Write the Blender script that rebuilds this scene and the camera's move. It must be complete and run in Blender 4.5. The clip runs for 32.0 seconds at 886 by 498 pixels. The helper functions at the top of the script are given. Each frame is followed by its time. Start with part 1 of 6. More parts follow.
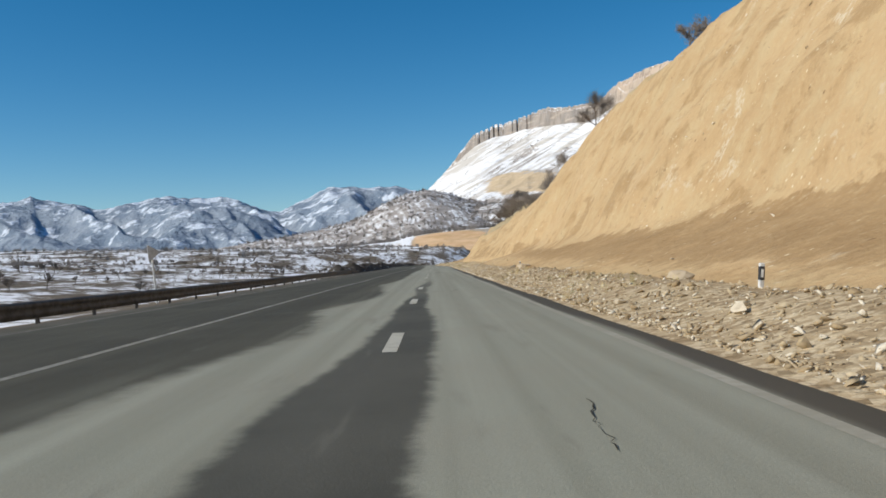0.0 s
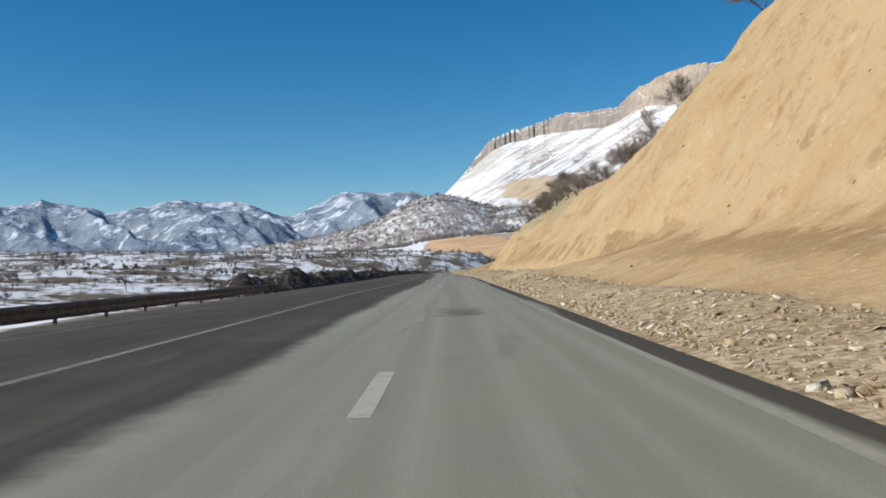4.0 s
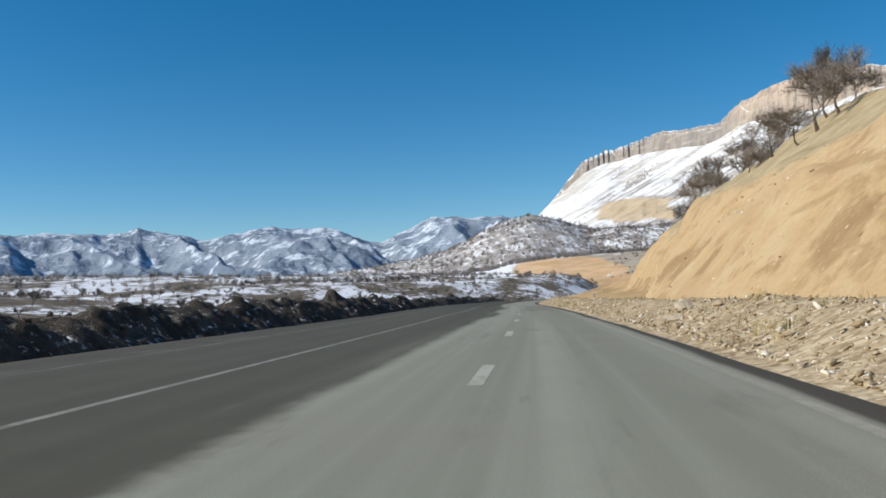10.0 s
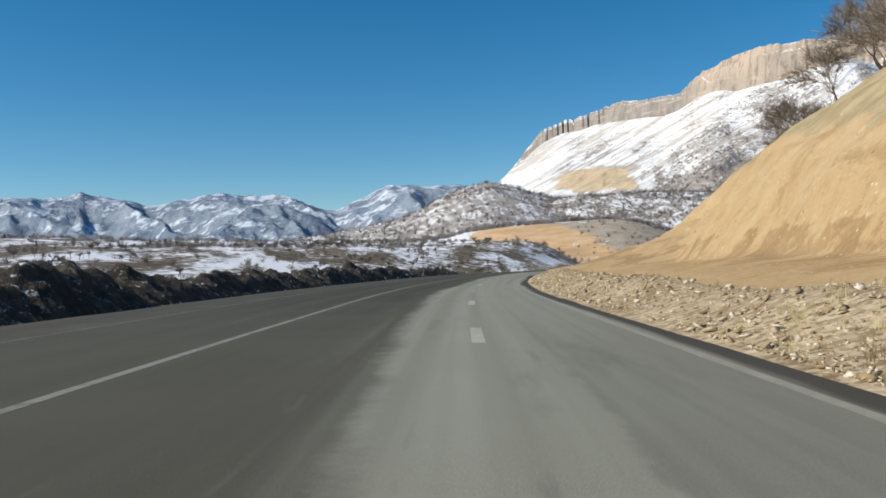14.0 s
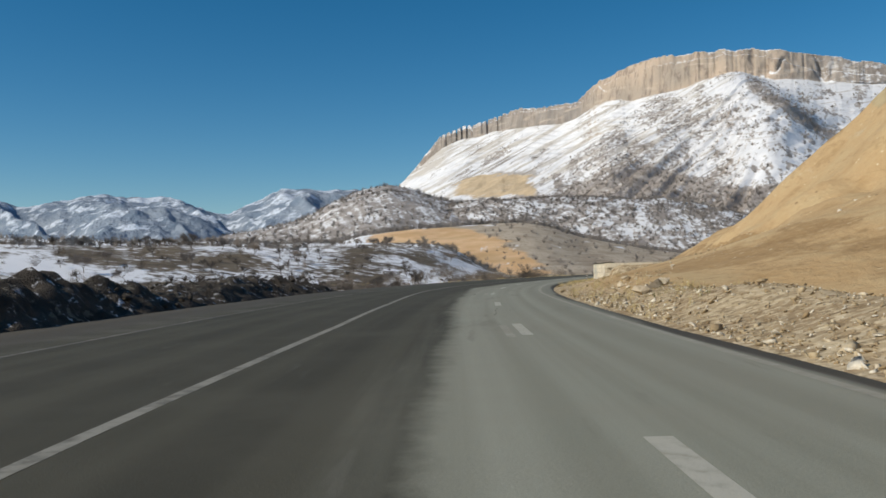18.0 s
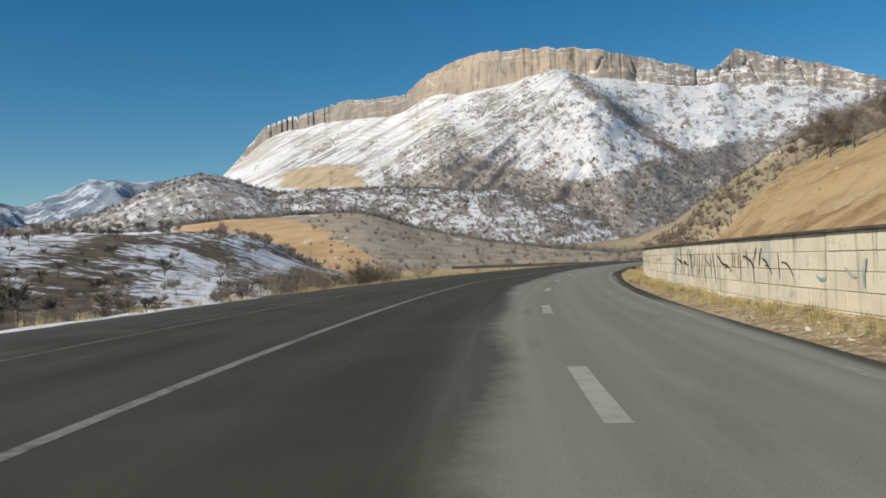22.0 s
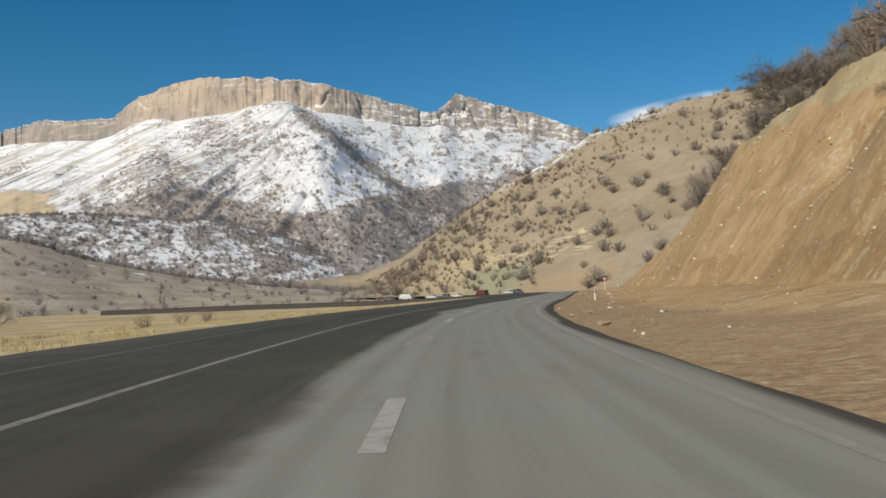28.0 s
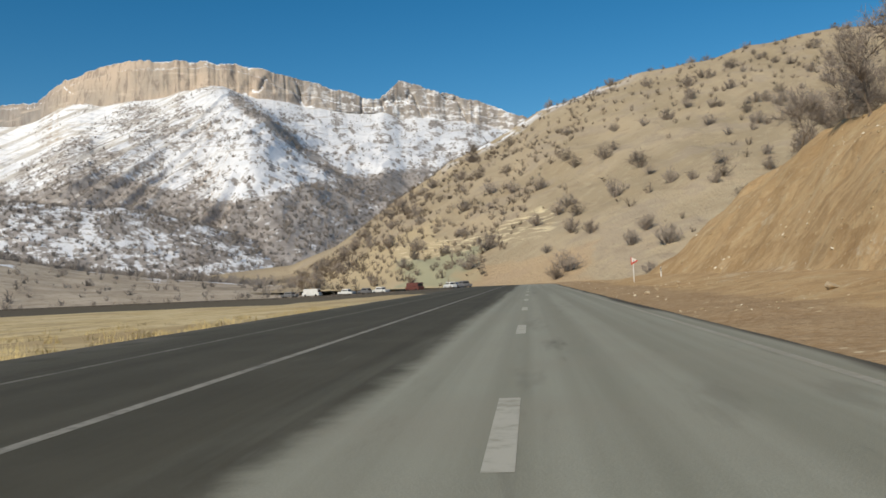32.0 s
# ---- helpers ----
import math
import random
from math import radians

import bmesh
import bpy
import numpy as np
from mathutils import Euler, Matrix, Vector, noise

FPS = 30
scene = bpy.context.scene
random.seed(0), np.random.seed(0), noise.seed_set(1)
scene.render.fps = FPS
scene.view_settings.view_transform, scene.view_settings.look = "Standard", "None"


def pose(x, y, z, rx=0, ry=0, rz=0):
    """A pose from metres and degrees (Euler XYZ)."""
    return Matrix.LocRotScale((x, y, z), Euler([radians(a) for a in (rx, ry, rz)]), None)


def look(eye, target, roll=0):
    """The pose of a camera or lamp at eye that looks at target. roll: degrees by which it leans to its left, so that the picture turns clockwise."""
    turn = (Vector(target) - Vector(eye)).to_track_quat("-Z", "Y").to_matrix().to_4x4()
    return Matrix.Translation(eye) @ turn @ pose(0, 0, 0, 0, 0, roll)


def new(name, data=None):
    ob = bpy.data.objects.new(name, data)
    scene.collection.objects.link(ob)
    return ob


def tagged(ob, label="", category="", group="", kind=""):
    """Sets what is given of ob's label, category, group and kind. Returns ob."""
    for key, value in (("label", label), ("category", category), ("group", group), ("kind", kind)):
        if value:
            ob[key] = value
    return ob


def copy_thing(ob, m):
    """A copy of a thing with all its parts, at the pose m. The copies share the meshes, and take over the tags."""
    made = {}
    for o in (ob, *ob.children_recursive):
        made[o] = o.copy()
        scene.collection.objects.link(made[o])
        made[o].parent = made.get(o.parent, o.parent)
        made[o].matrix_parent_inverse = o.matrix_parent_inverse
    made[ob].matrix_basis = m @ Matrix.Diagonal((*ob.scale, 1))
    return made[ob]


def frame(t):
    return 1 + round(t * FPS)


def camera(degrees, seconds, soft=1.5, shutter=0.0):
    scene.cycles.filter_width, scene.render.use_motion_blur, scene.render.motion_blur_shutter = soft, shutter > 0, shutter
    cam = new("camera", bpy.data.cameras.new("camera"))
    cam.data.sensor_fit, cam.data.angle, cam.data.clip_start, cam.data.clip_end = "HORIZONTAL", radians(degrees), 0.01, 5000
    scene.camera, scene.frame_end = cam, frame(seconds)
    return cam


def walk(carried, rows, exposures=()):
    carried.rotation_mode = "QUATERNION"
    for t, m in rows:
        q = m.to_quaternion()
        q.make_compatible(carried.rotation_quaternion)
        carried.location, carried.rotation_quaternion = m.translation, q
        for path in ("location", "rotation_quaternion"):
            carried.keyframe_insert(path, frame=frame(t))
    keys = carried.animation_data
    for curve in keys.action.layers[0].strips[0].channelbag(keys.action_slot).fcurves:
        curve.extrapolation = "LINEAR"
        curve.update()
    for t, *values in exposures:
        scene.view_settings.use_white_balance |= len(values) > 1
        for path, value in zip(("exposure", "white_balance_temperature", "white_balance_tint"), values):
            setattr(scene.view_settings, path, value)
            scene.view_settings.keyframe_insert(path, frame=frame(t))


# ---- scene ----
cam = camera(55.6, 32.0, soft=1.65)
PATH = [
    (0, (-12.122, 0.723, 1.147), (-9.856, 20.592, 1.450), -2.35),
    (0.5, (-11.260, 8.988, 1.153), (-8.998, 28.858, 1.418), -2.12),
    (1, (-10.401, 17.184, 1.150), (-8.164, 37.057, 1.425), -2.21),
    (1.5, (-9.542, 25.351, 1.149), (-7.322, 45.226, 1.402), -2.18),
    (2, (-8.679, 33.550, 1.149), (-6.467, 53.424, 1.474), -2.03),
    (2.5, (-7.811, 41.790, 1.150), (-5.478, 61.650, 1.517), -2.04),
    (3, (-6.941, 50.079, 1.151), (-4.615, 69.939, 1.558), -1.91),
    (3.5, (-6.067, 58.420, 1.154), (-3.877, 78.294, 1.598), -1.86),
    (4, (-5.189, 66.819, 1.157), (-3.262, 86.720, 1.638), -1.86),
    (4.5, (-4.302, 75.283, 1.161), (-2.767, 95.217, 1.677), -1.93),
    (5, (-3.405, 83.808, 1.164), (-2.387, 103.774, 1.709), -1.88),
    (5.5, (-2.498, 92.392, 1.157), (-1.892, 112.373, 1.781), -2.13),
    (6, (-1.578, 101.049, 1.148), (-1.286, 121.042, 1.611), -2.01),
    (6.5, (-0.649, 109.770, 1.145), (-0.341, 129.756, 1.814), -2.18),
    (7, (0.278, 118.510, 1.143), (0.530, 138.493, 1.923), -2.04),
    (7.5, (1.203, 127.318, 1.141), (1.471, 147.291, 2.131), -1.93),
    (8, (2.125, 136.174, 1.135), (2.342, 156.140, 2.281), -1.95),
    (8.5, (3.053, 145.057, 1.123), (3.210, 165.017, 2.377), -1.89),
    (9, (3.999, 153.944, 1.106), (4.027, 173.905, 2.358), -1.81),
    (9.5, (4.960, 162.775, 1.085), (4.861, 182.735, 2.342), -2.08),
    (10, (5.937, 171.765, 1.066), (5.712, 191.729, 2.239), -2.00),
    (10.5, (6.847, 180.622, 1.062), (6.493, 200.591, 2.129), -2.26),
    (11, (7.675, 189.476, 1.066), (7.258, 209.450, 1.992), -2.13),
    (11.5, (8.423, 198.389, 1.070), (7.959, 218.371, 1.789), -2.15),
    (12, (9.105, 207.290, 1.078), (8.691, 227.279, 1.601), -1.77),
    (12.5, (9.725, 216.112, 1.088), (9.566, 236.103, 1.660), -1.47),
    (13, (10.259, 224.928, 1.098), (10.425, 244.920, 1.608), -1.32),
    (13.5, (10.679, 233.715, 1.107), (11.140, 253.703, 1.614), -1.36),
    (14, (10.985, 242.544, 1.107), (11.758, 262.524, 1.536), -1.51),
    (14.5, (11.215, 251.358, 1.108), (12.302, 271.323, 1.561), -1.50),
    (15, (11.441, 260.145, 1.108), (12.842, 280.089, 1.622), -1.41),
    (15.5, (11.753, 268.893, 1.108), (13.467, 288.811, 1.662), -1.17),
    (16, (12.236, 277.566, 1.108), (14.265, 297.457, 1.621), -1.20),
    (16.5, (12.947, 286.149, 1.109), (15.294, 306.004, 1.658), -1.32),
    (17, (13.904, 294.642, 1.112), (16.568, 314.456, 1.662), -1.31),
    (17.5, (15.083, 303.049, 1.118), (18.029, 322.823, 1.675), -1.41),
    (18, (16.433, 311.396, 1.127), (19.634, 331.131, 1.652), -1.32),
    (18.5, (17.899, 319.707, 1.135), (21.574, 339.360, 1.650), -1.20),
    (19, (19.443, 328.004, 1.140), (23.644, 347.552, 1.626), -1.19),
    (19.5, (21.067, 336.324, 1.140), (25.828, 355.742, 1.654), -1.21),
    (20, (22.828, 344.714, 1.136), (28.100, 364.001, 1.603), -1.29),
    (20.5, (24.837, 353.181, 1.131), (30.495, 372.359, 1.590), -1.48),
    (21, (27.132, 361.365, 1.131), (33.248, 380.402, 1.528), -1.51),
    (21.5, (29.824, 369.445, 1.131), (36.472, 388.304, 1.501), -1.76),
    (22, (32.919, 377.389, 1.127), (40.042, 396.075, 1.417), -1.88),
    (22.5, (36.376, 385.181, 1.123), (44.082, 403.635, 1.405), -2.20),
    (23, (40.146, 392.869, 1.124), (48.497, 411.040, 1.408), -2.19),
    (23.5, (44.183, 400.500, 1.119), (53.065, 418.417, 1.403), -2.32),
    (24, (48.418, 408.014, 1.112), (57.743, 425.703, 1.498), -2.49),
    (24.5, (52.833, 415.414, 1.108), (62.605, 432.849, 1.832), -2.35),
    (25, (57.457, 422.746, 1.108), (67.789, 439.845, 2.045), -2.34),
    (25.5, (62.300, 429.983, 1.111), (73.229, 446.705, 2.075), -2.32),
    (26, (67.340, 437.078, 1.113), (78.749, 453.475, 2.096), -2.30),
    (26.5, (72.688, 444.218, 1.116), (84.430, 460.377, 2.126), -2.36),
    (27, (78.170, 451.204, 1.114), (90.235, 467.123, 2.129), -2.08),
    (27.5, (83.810, 458.118, 1.112), (96.194, 473.790, 2.121), -1.95),
    (28, (89.579, 464.975, 1.110), (102.289, 480.384, 2.110), -1.94),
    (28.5, (95.460, 471.782, 1.108), (108.508, 486.906, 2.106), -2.01),
    (29, (101.443, 478.542, 1.106), (114.850, 493.349, 2.118), -2.05),
    (29.5, (107.549, 485.265, 1.105), (121.086, 499.953, 2.100), -2.11),
    (30, (113.815, 491.940, 1.106), (127.327, 506.649, 2.145), -2.23),
    (30.5, (120.236, 498.482, 1.108), (133.743, 513.196, 2.133), -2.21),
    (31, (126.810, 504.839, 1.108), (140.340, 519.539, 2.044), -2.25),
    (31.5, (133.554, 511.017, 1.107), (147.143, 525.668, 1.949), -2.36),
    (32, (140.458, 517.012, 1.108), (154.149, 531.572, 1.870), -2.32),
]
walk(cam, [(t, look(eye, target, roll)) for t, eye, target, roll in PATH],
     exposures=[(0, 0.23, 6750, 9), (3, 0.21, 6700, 9), (6, 0.26, 6580, 9), (9, 0.30, 6600, 9), (13, 0.33, 6780, 9), (16, 0.14, 7020, 9), (19, -0.01, 7050, 9), (26, 0.01, 7250, 9), (32, 0.10, 7250, 9)])
# the lane line every 20 m, from 80 m before the start
ROAD = [
    (-20.78, -78.81), (-18.76, -58.91), (-16.75, -39.01), (-14.74, -19.11),
    (-12.73, 0.79), (-10.72, 20.69), (-8.68, 40.58), (-6.62, 60.47),
    (-4.54, 80.37), (-2.45, 100.26), (-0.37, 120.15), (1.73, 140.04),
    (3.85, 159.93), (5.93, 179.82), (7.83, 199.73), (9.57, 219.65),
    (11.04, 239.60), (12.24, 259.56), (13.69, 279.51), (15.99, 299.37),
    (19.12, 319.12), (22.83, 338.78), (27.57, 358.20), (34.17, 377.07),
    (42.62, 395.19), (52.34, 412.67), (63.01, 429.58), (74.51, 445.94),
    (86.68, 461.81), (99.43, 477.22), (112.89, 492.01), (127.24, 505.93),
    (142.35, 519.03),
]

# ---- world and sun ----
SUN_EL, SUN_AZ = 34.0, 104.0   # degrees above the horizon; degrees to the left of +y
world = bpy.data.worlds.new("world")
scene.world = world
world.use_nodes = True
wn = world.node_tree
sky = wn.nodes.new("ShaderNodeTexSky")
sky.sky_type = "NISHITA"
sky.sun_disc = False
sky.sun_elevation = radians(SUN_EL)
sky.sun_rotation = radians(-SUN_AZ)
sky.altitude = 1600
sky.air_density = 1.0
sky.dust_density = 0.55
sky.ozone_density = 3.0
wn.nodes["Background"].inputs["Strength"].default_value = 0.091
hue = wn.nodes.new("ShaderNodeHueSaturation")
hue.inputs["Saturation"].default_value, hue.inputs["Hue"].default_value = 1.38, 0.494
wn.links.new(sky.outputs[0], hue.inputs["Color"])
wn.links.new(hue.outputs[0], wn.nodes["Background"].inputs["Color"])
sun = new("sun", bpy.data.lights.new("sun", "SUN"))
sun.data.energy, sun.data.angle, sun.data.color = 3.6, radians(0.55), (1.0, 0.93, 0.82)
sd = Vector((-math.sin(radians(SUN_AZ)) * math.cos(radians(SUN_EL)), math.cos(radians(SUN_AZ)) * math.cos(radians(SUN_EL)), math.sin(radians(SUN_EL))))
sun.matrix_world = sd.to_track_quat("Z", "Y").to_matrix().to_4x4()
tagged(sun, "low winter sun", "sun", kind="structure")


# ---- materials ----
class Mat:
    """A small node builder."""
    def __init__(self, name, rough=0.9, spec=0.2):
        self.m = bpy.data.materials.new(name)
        self.m.use_nodes = True
        self.t = self.m.node_tree
        self.b = self.t.nodes["Principled BSDF"]
        self.b.inputs["Roughness"].default_value = rough
        self.b.inputs["Specular IOR Level"].default_value = spec

    def node(self, kind, **props):
        n = self.t.nodes.new(kind)
        for k, v in props.items():
            setattr(n, k, v)
        return n

    def put(self, socket, v):
        if isinstance(v, (int, float)):
            socket.default_value = v
        elif isinstance(v, tuple):
            socket.default_value = v if len(socket.default_value) == len(v) else (*v, 1.0)
        else:
            self.t.links.new(v, socket)

    def pos(self):
        return self.node("ShaderNodeNewGeometry").outputs["Position"]

    def obj(self):
        return self.node("ShaderNodeTexCoord").outputs["Object"]

    def uv(self, layer=""):
        if layer:
            return self.node("ShaderNodeUVMap", uv_map=layer).outputs[0]
        return self.node("ShaderNodeTexCoord").outputs["UV"]

    def noise(self, vec, scale, detail=4.0, rough=0.55, stretch=None, distort=0.0):
        if stretch:
            mp = self.node("ShaderNodeMapping")
            mp.inputs["Scale"].default_value = stretch
            self.put(mp.inputs["Vector"], vec)
            vec = mp.outputs[0]
        n = self.node("ShaderNodeTexNoise")
        self.put(n.inputs["Vector"], vec)
        n.inputs["Scale"].default_value, n.inputs["Detail"].default_value = scale, detail
        n.inputs["Roughness"].default_value, n.inputs["Distortion"].default_value = rough, distort
        return n.outputs["Fac"]

    def voronoi(self, vec, scale, feature="F1", out="Distance", rand=1.0):
        n = self.node("ShaderNodeTexVoronoi", feature=feature)
        self.put(n.inputs["Vector"], vec)
        n.inputs["Scale"].default_value, n.inputs["Randomness"].default_value = scale, rand
        return n.outputs[out]

    def ramp(self, fac, lo, hi, a=0.0, b=1.0):
        n = self.node("ShaderNodeMapRange", interpolation_type="SMOOTHSTEP")
        self.put(n.inputs["Value"], fac)
        for key, v in (("From Min", lo), ("From Max", hi), ("To Min", a), ("To Max", b)):
            self.put(n.inputs[key], v)
        return n.outputs[0]

    def math(self, op, a, b=0.0):
        n = self.node("ShaderNodeMath", operation=op)
        self.put(n.inputs[0], a)
        self.put(n.inputs[1], b)
        return n.outputs[0]

    def mix(self, fac, a, b):
        n = self.node("ShaderNodeMix", data_type="RGBA")
        self.put(n.inputs["Factor"], fac)
        self.put(n.inputs[6], a)
        self.put(n.inputs[7], b)
        return n.outputs[2]

    def sep(self, vec):
        n = self.node("ShaderNodeSeparateXYZ")
        self.put(n.inputs[0], vec)
        return n.outputs

    def rand(self):
        return self.node("ShaderNodeObjectInfo").outputs["Random"]

    def color(self, c):
        self.put(self.b.inputs["Base Color"], c)
        return self

    def bump(self, h, strength=0.5, dist=0.05):
        n = self.node("ShaderNodeBump")
        n.inputs["Strength"].default_value, n.inputs["Distance"].default_value = strength, dist
        self.put(n.inputs["Height"], h)
        self.t.links.new(n.outputs[0], self.b.inputs["Normal"])
        return self


def mat_plain(name, c, c2=None, scale=8.0, rough=0.8, spec=0.2, bump=0.2, metal=0.0):
    m = Mat(name, rough, spec)
    p = m.obj()
    n = m.noise(p, scale, 5)
    m.color(m.mix(m.ramp(n, 0.35, 0.65), c, c2 or tuple(0.75 * v for v in c)))
    m.bump(m.noise(p, scale * 4, 4), bump, 0.01)
    m.b.inputs["Metallic"].default_value = metal
    return m.m


# ---- plan: the road's line and the land ----
def lerp_table(s, table):
    return np.interp(s, [a for a, _ in table], [b for _, b in table])


def dense_line(points, step=20.0, first=-80.0):
    """A smooth line through points that lie step metres apart, sampled every metre."""
    p = np.array(points, float)
    p = np.vstack([2 * p[0] - p[1], p, 2 * p[-1] - p[-2]])
    n = len(points)
    s = np.arange(0, (n - 1) * step, 1.0)
    i, f = (s // step).astype(int), ((s % step) / step)[:, None]
    a, b, c, d = p[i], p[i + 1], p[i + 2], p[i + 3]
    return s + first, b + 0.5 * f * (c - a + f * (2 * a - 5 * b + 4 * c - d + f * (3 * (b - c) + d - a)))


# past the last point the road runs straight on, then bends to the left round the valley's head
line_pts = [np.array(q) for q in ROAD]
way = math.atan2(*(line_pts[-1] - line_pts[-2])[::-1])
for turn_deg in (0, 0, 0, 0, 0, 0, 2, 10, 16, 18, 18, 16, 14, 10, 6, 4, 2):
    way += radians(turn_deg)
    line_pts.append(line_pts[-1] + 20 * np.array([math.cos(way), math.sin(way)]))
RS, RP = dense_line(line_pts)
RT = np.gradient(RP, axis=0)
RT /= np.linalg.norm(RT, axis=1)[:, None]


def road(s, d, z=0.0):
    """World places for distances s along the lane line and d to its right."""
    s, d = np.broadcast_arrays(np.asarray(s, float), np.asarray(d, float))
    x, y = np.interp(s, RS, RP[:, 0]), np.interp(s, RS, RP[:, 1])
    tx, ty = np.interp(s, RS, RT[:, 0]), np.interp(s, RS, RT[:, 1])
    dip = np.clip((s - 690) / 110, 0, 1)
    return np.stack([x + ty * d, y - tx * d, z - 1.5 * dip * dip * (3 - 2 * dip) + 0 * s], -1)


def fbm(x, y, scale, octaves=5, seed=0.0, gain=0.5):
    """Smooth value noise on arrays, about -1 to 1."""
    out, amp, tot = np.zeros(np.shape(x)), 1.0, 0.0
    for o in range(octaves):
        u, v = np.asarray(x) / scale + 17.3 * o + seed, np.asarray(y) / scale - 9.1 * o + 2.7 * seed
        iu, iv = np.floor(u), np.floor(v)
        fu, fv = u - iu, v - iv
        fu, fv = fu * fu * (3 - 2 * fu), fv * fv * (3 - 2 * fv)

        def h(a, b):
            w = np.sin(a * 127.1 + b * 311.7) * 43758.5453
            return (w - np.floor(w)) * 2 - 1
        out += amp * ((h(iu, iv) * (1 - fu) + h(iu + 1, iv) * fu) * (1 - fv) + (h(iu, iv + 1) * (1 - fu) + h(iu + 1, iv + 1) * fu) * fv)
        tot += amp
        amp *= gain
        scale /= 2.03
    return out / tot


def smooth(a, b, x):
    t = np.clip((np.asarray(x, float) - a) / (b - a), 0, 1)
    return t * t * (3 - 2 * t)


# ---- mesh helpers ----
def grid_mesh(name, pts, mat, uv=None, extra=None):
    """A sheet from an array of places (rows, columns, 3)."""
    r, c = pts.shape[:2]
    k = np.arange(r * c).reshape(r, c)
    q = np.stack([k[:-1, :-1], k[:-1, 1:], k[1:, 1:], k[1:, :-1]], -1).reshape(-1, 4)
    me = bpy.data.meshes.new(name)
    me.vertices.add(r * c)
    me.vertices.foreach_set("co", pts.reshape(-1).astype(np.float32))
    me.loops.add(q.size)
    me.loops.foreach_set("vertex_index", q.reshape(-1).astype(np.int32))
    me.polygons.add(len(q))
    me.polygons.foreach_set("loop_start", np.arange(0, q.size, 4, dtype=np.int32))
    me.polygons.foreach_set("loop_total", np.full(len(q), 4, dtype=np.int32))
    me.polygons.foreach_set("use_smooth", np.ones(len(q), dtype=bool))
    if uv is not None:
        lay = me.uv_layers.new(name="UVMap")
        lay.data.foreach_set("uv", uv.reshape(-1, 2)[q.reshape(-1)].reshape(-1).astype(np.float32))
    for key, values in (extra or {}).items():
        lay = me.uv_layers.new(name=key)
        lay.data.foreach_set("uv", values.reshape(-1, 2)[q.reshape(-1)].reshape(-1).astype(np.float32))
    me.update(calc_edges=True)
    me.materials.append(mat)
    return me


def part(name, bm, material, parent, label=""):
    """Links a bmesh, or a mesh, as one mesh object under a thing or a part."""
    if isinstance(bm, bmesh.types.BMesh):
        me = bpy.data.meshes.new(name)
        bm.to_mesh(me)
        bm.free()
    else:
        me = bm
    if material is not None and not me.materials:
        me.materials.append(material)
    ob = new(name, me)
    ob.parent = parent
    return tagged(ob, label)


def box(bm, size, at=(0, 0, 0), bevel=0.0, turn=None):
    m = Matrix.Translation(at) @ (turn or Matrix.Identity(4)) @ Matrix.Diagonal((*size, 1))
    r = bmesh.ops.create_cube(bm, size=1.0, matrix=m)
    if bevel:
        es = list({e for v in r["verts"] for e in v.link_edges})
        bmesh.ops.bevel(bm, geom=es, offset=bevel, segments=1, affect="EDGES")
    return bm


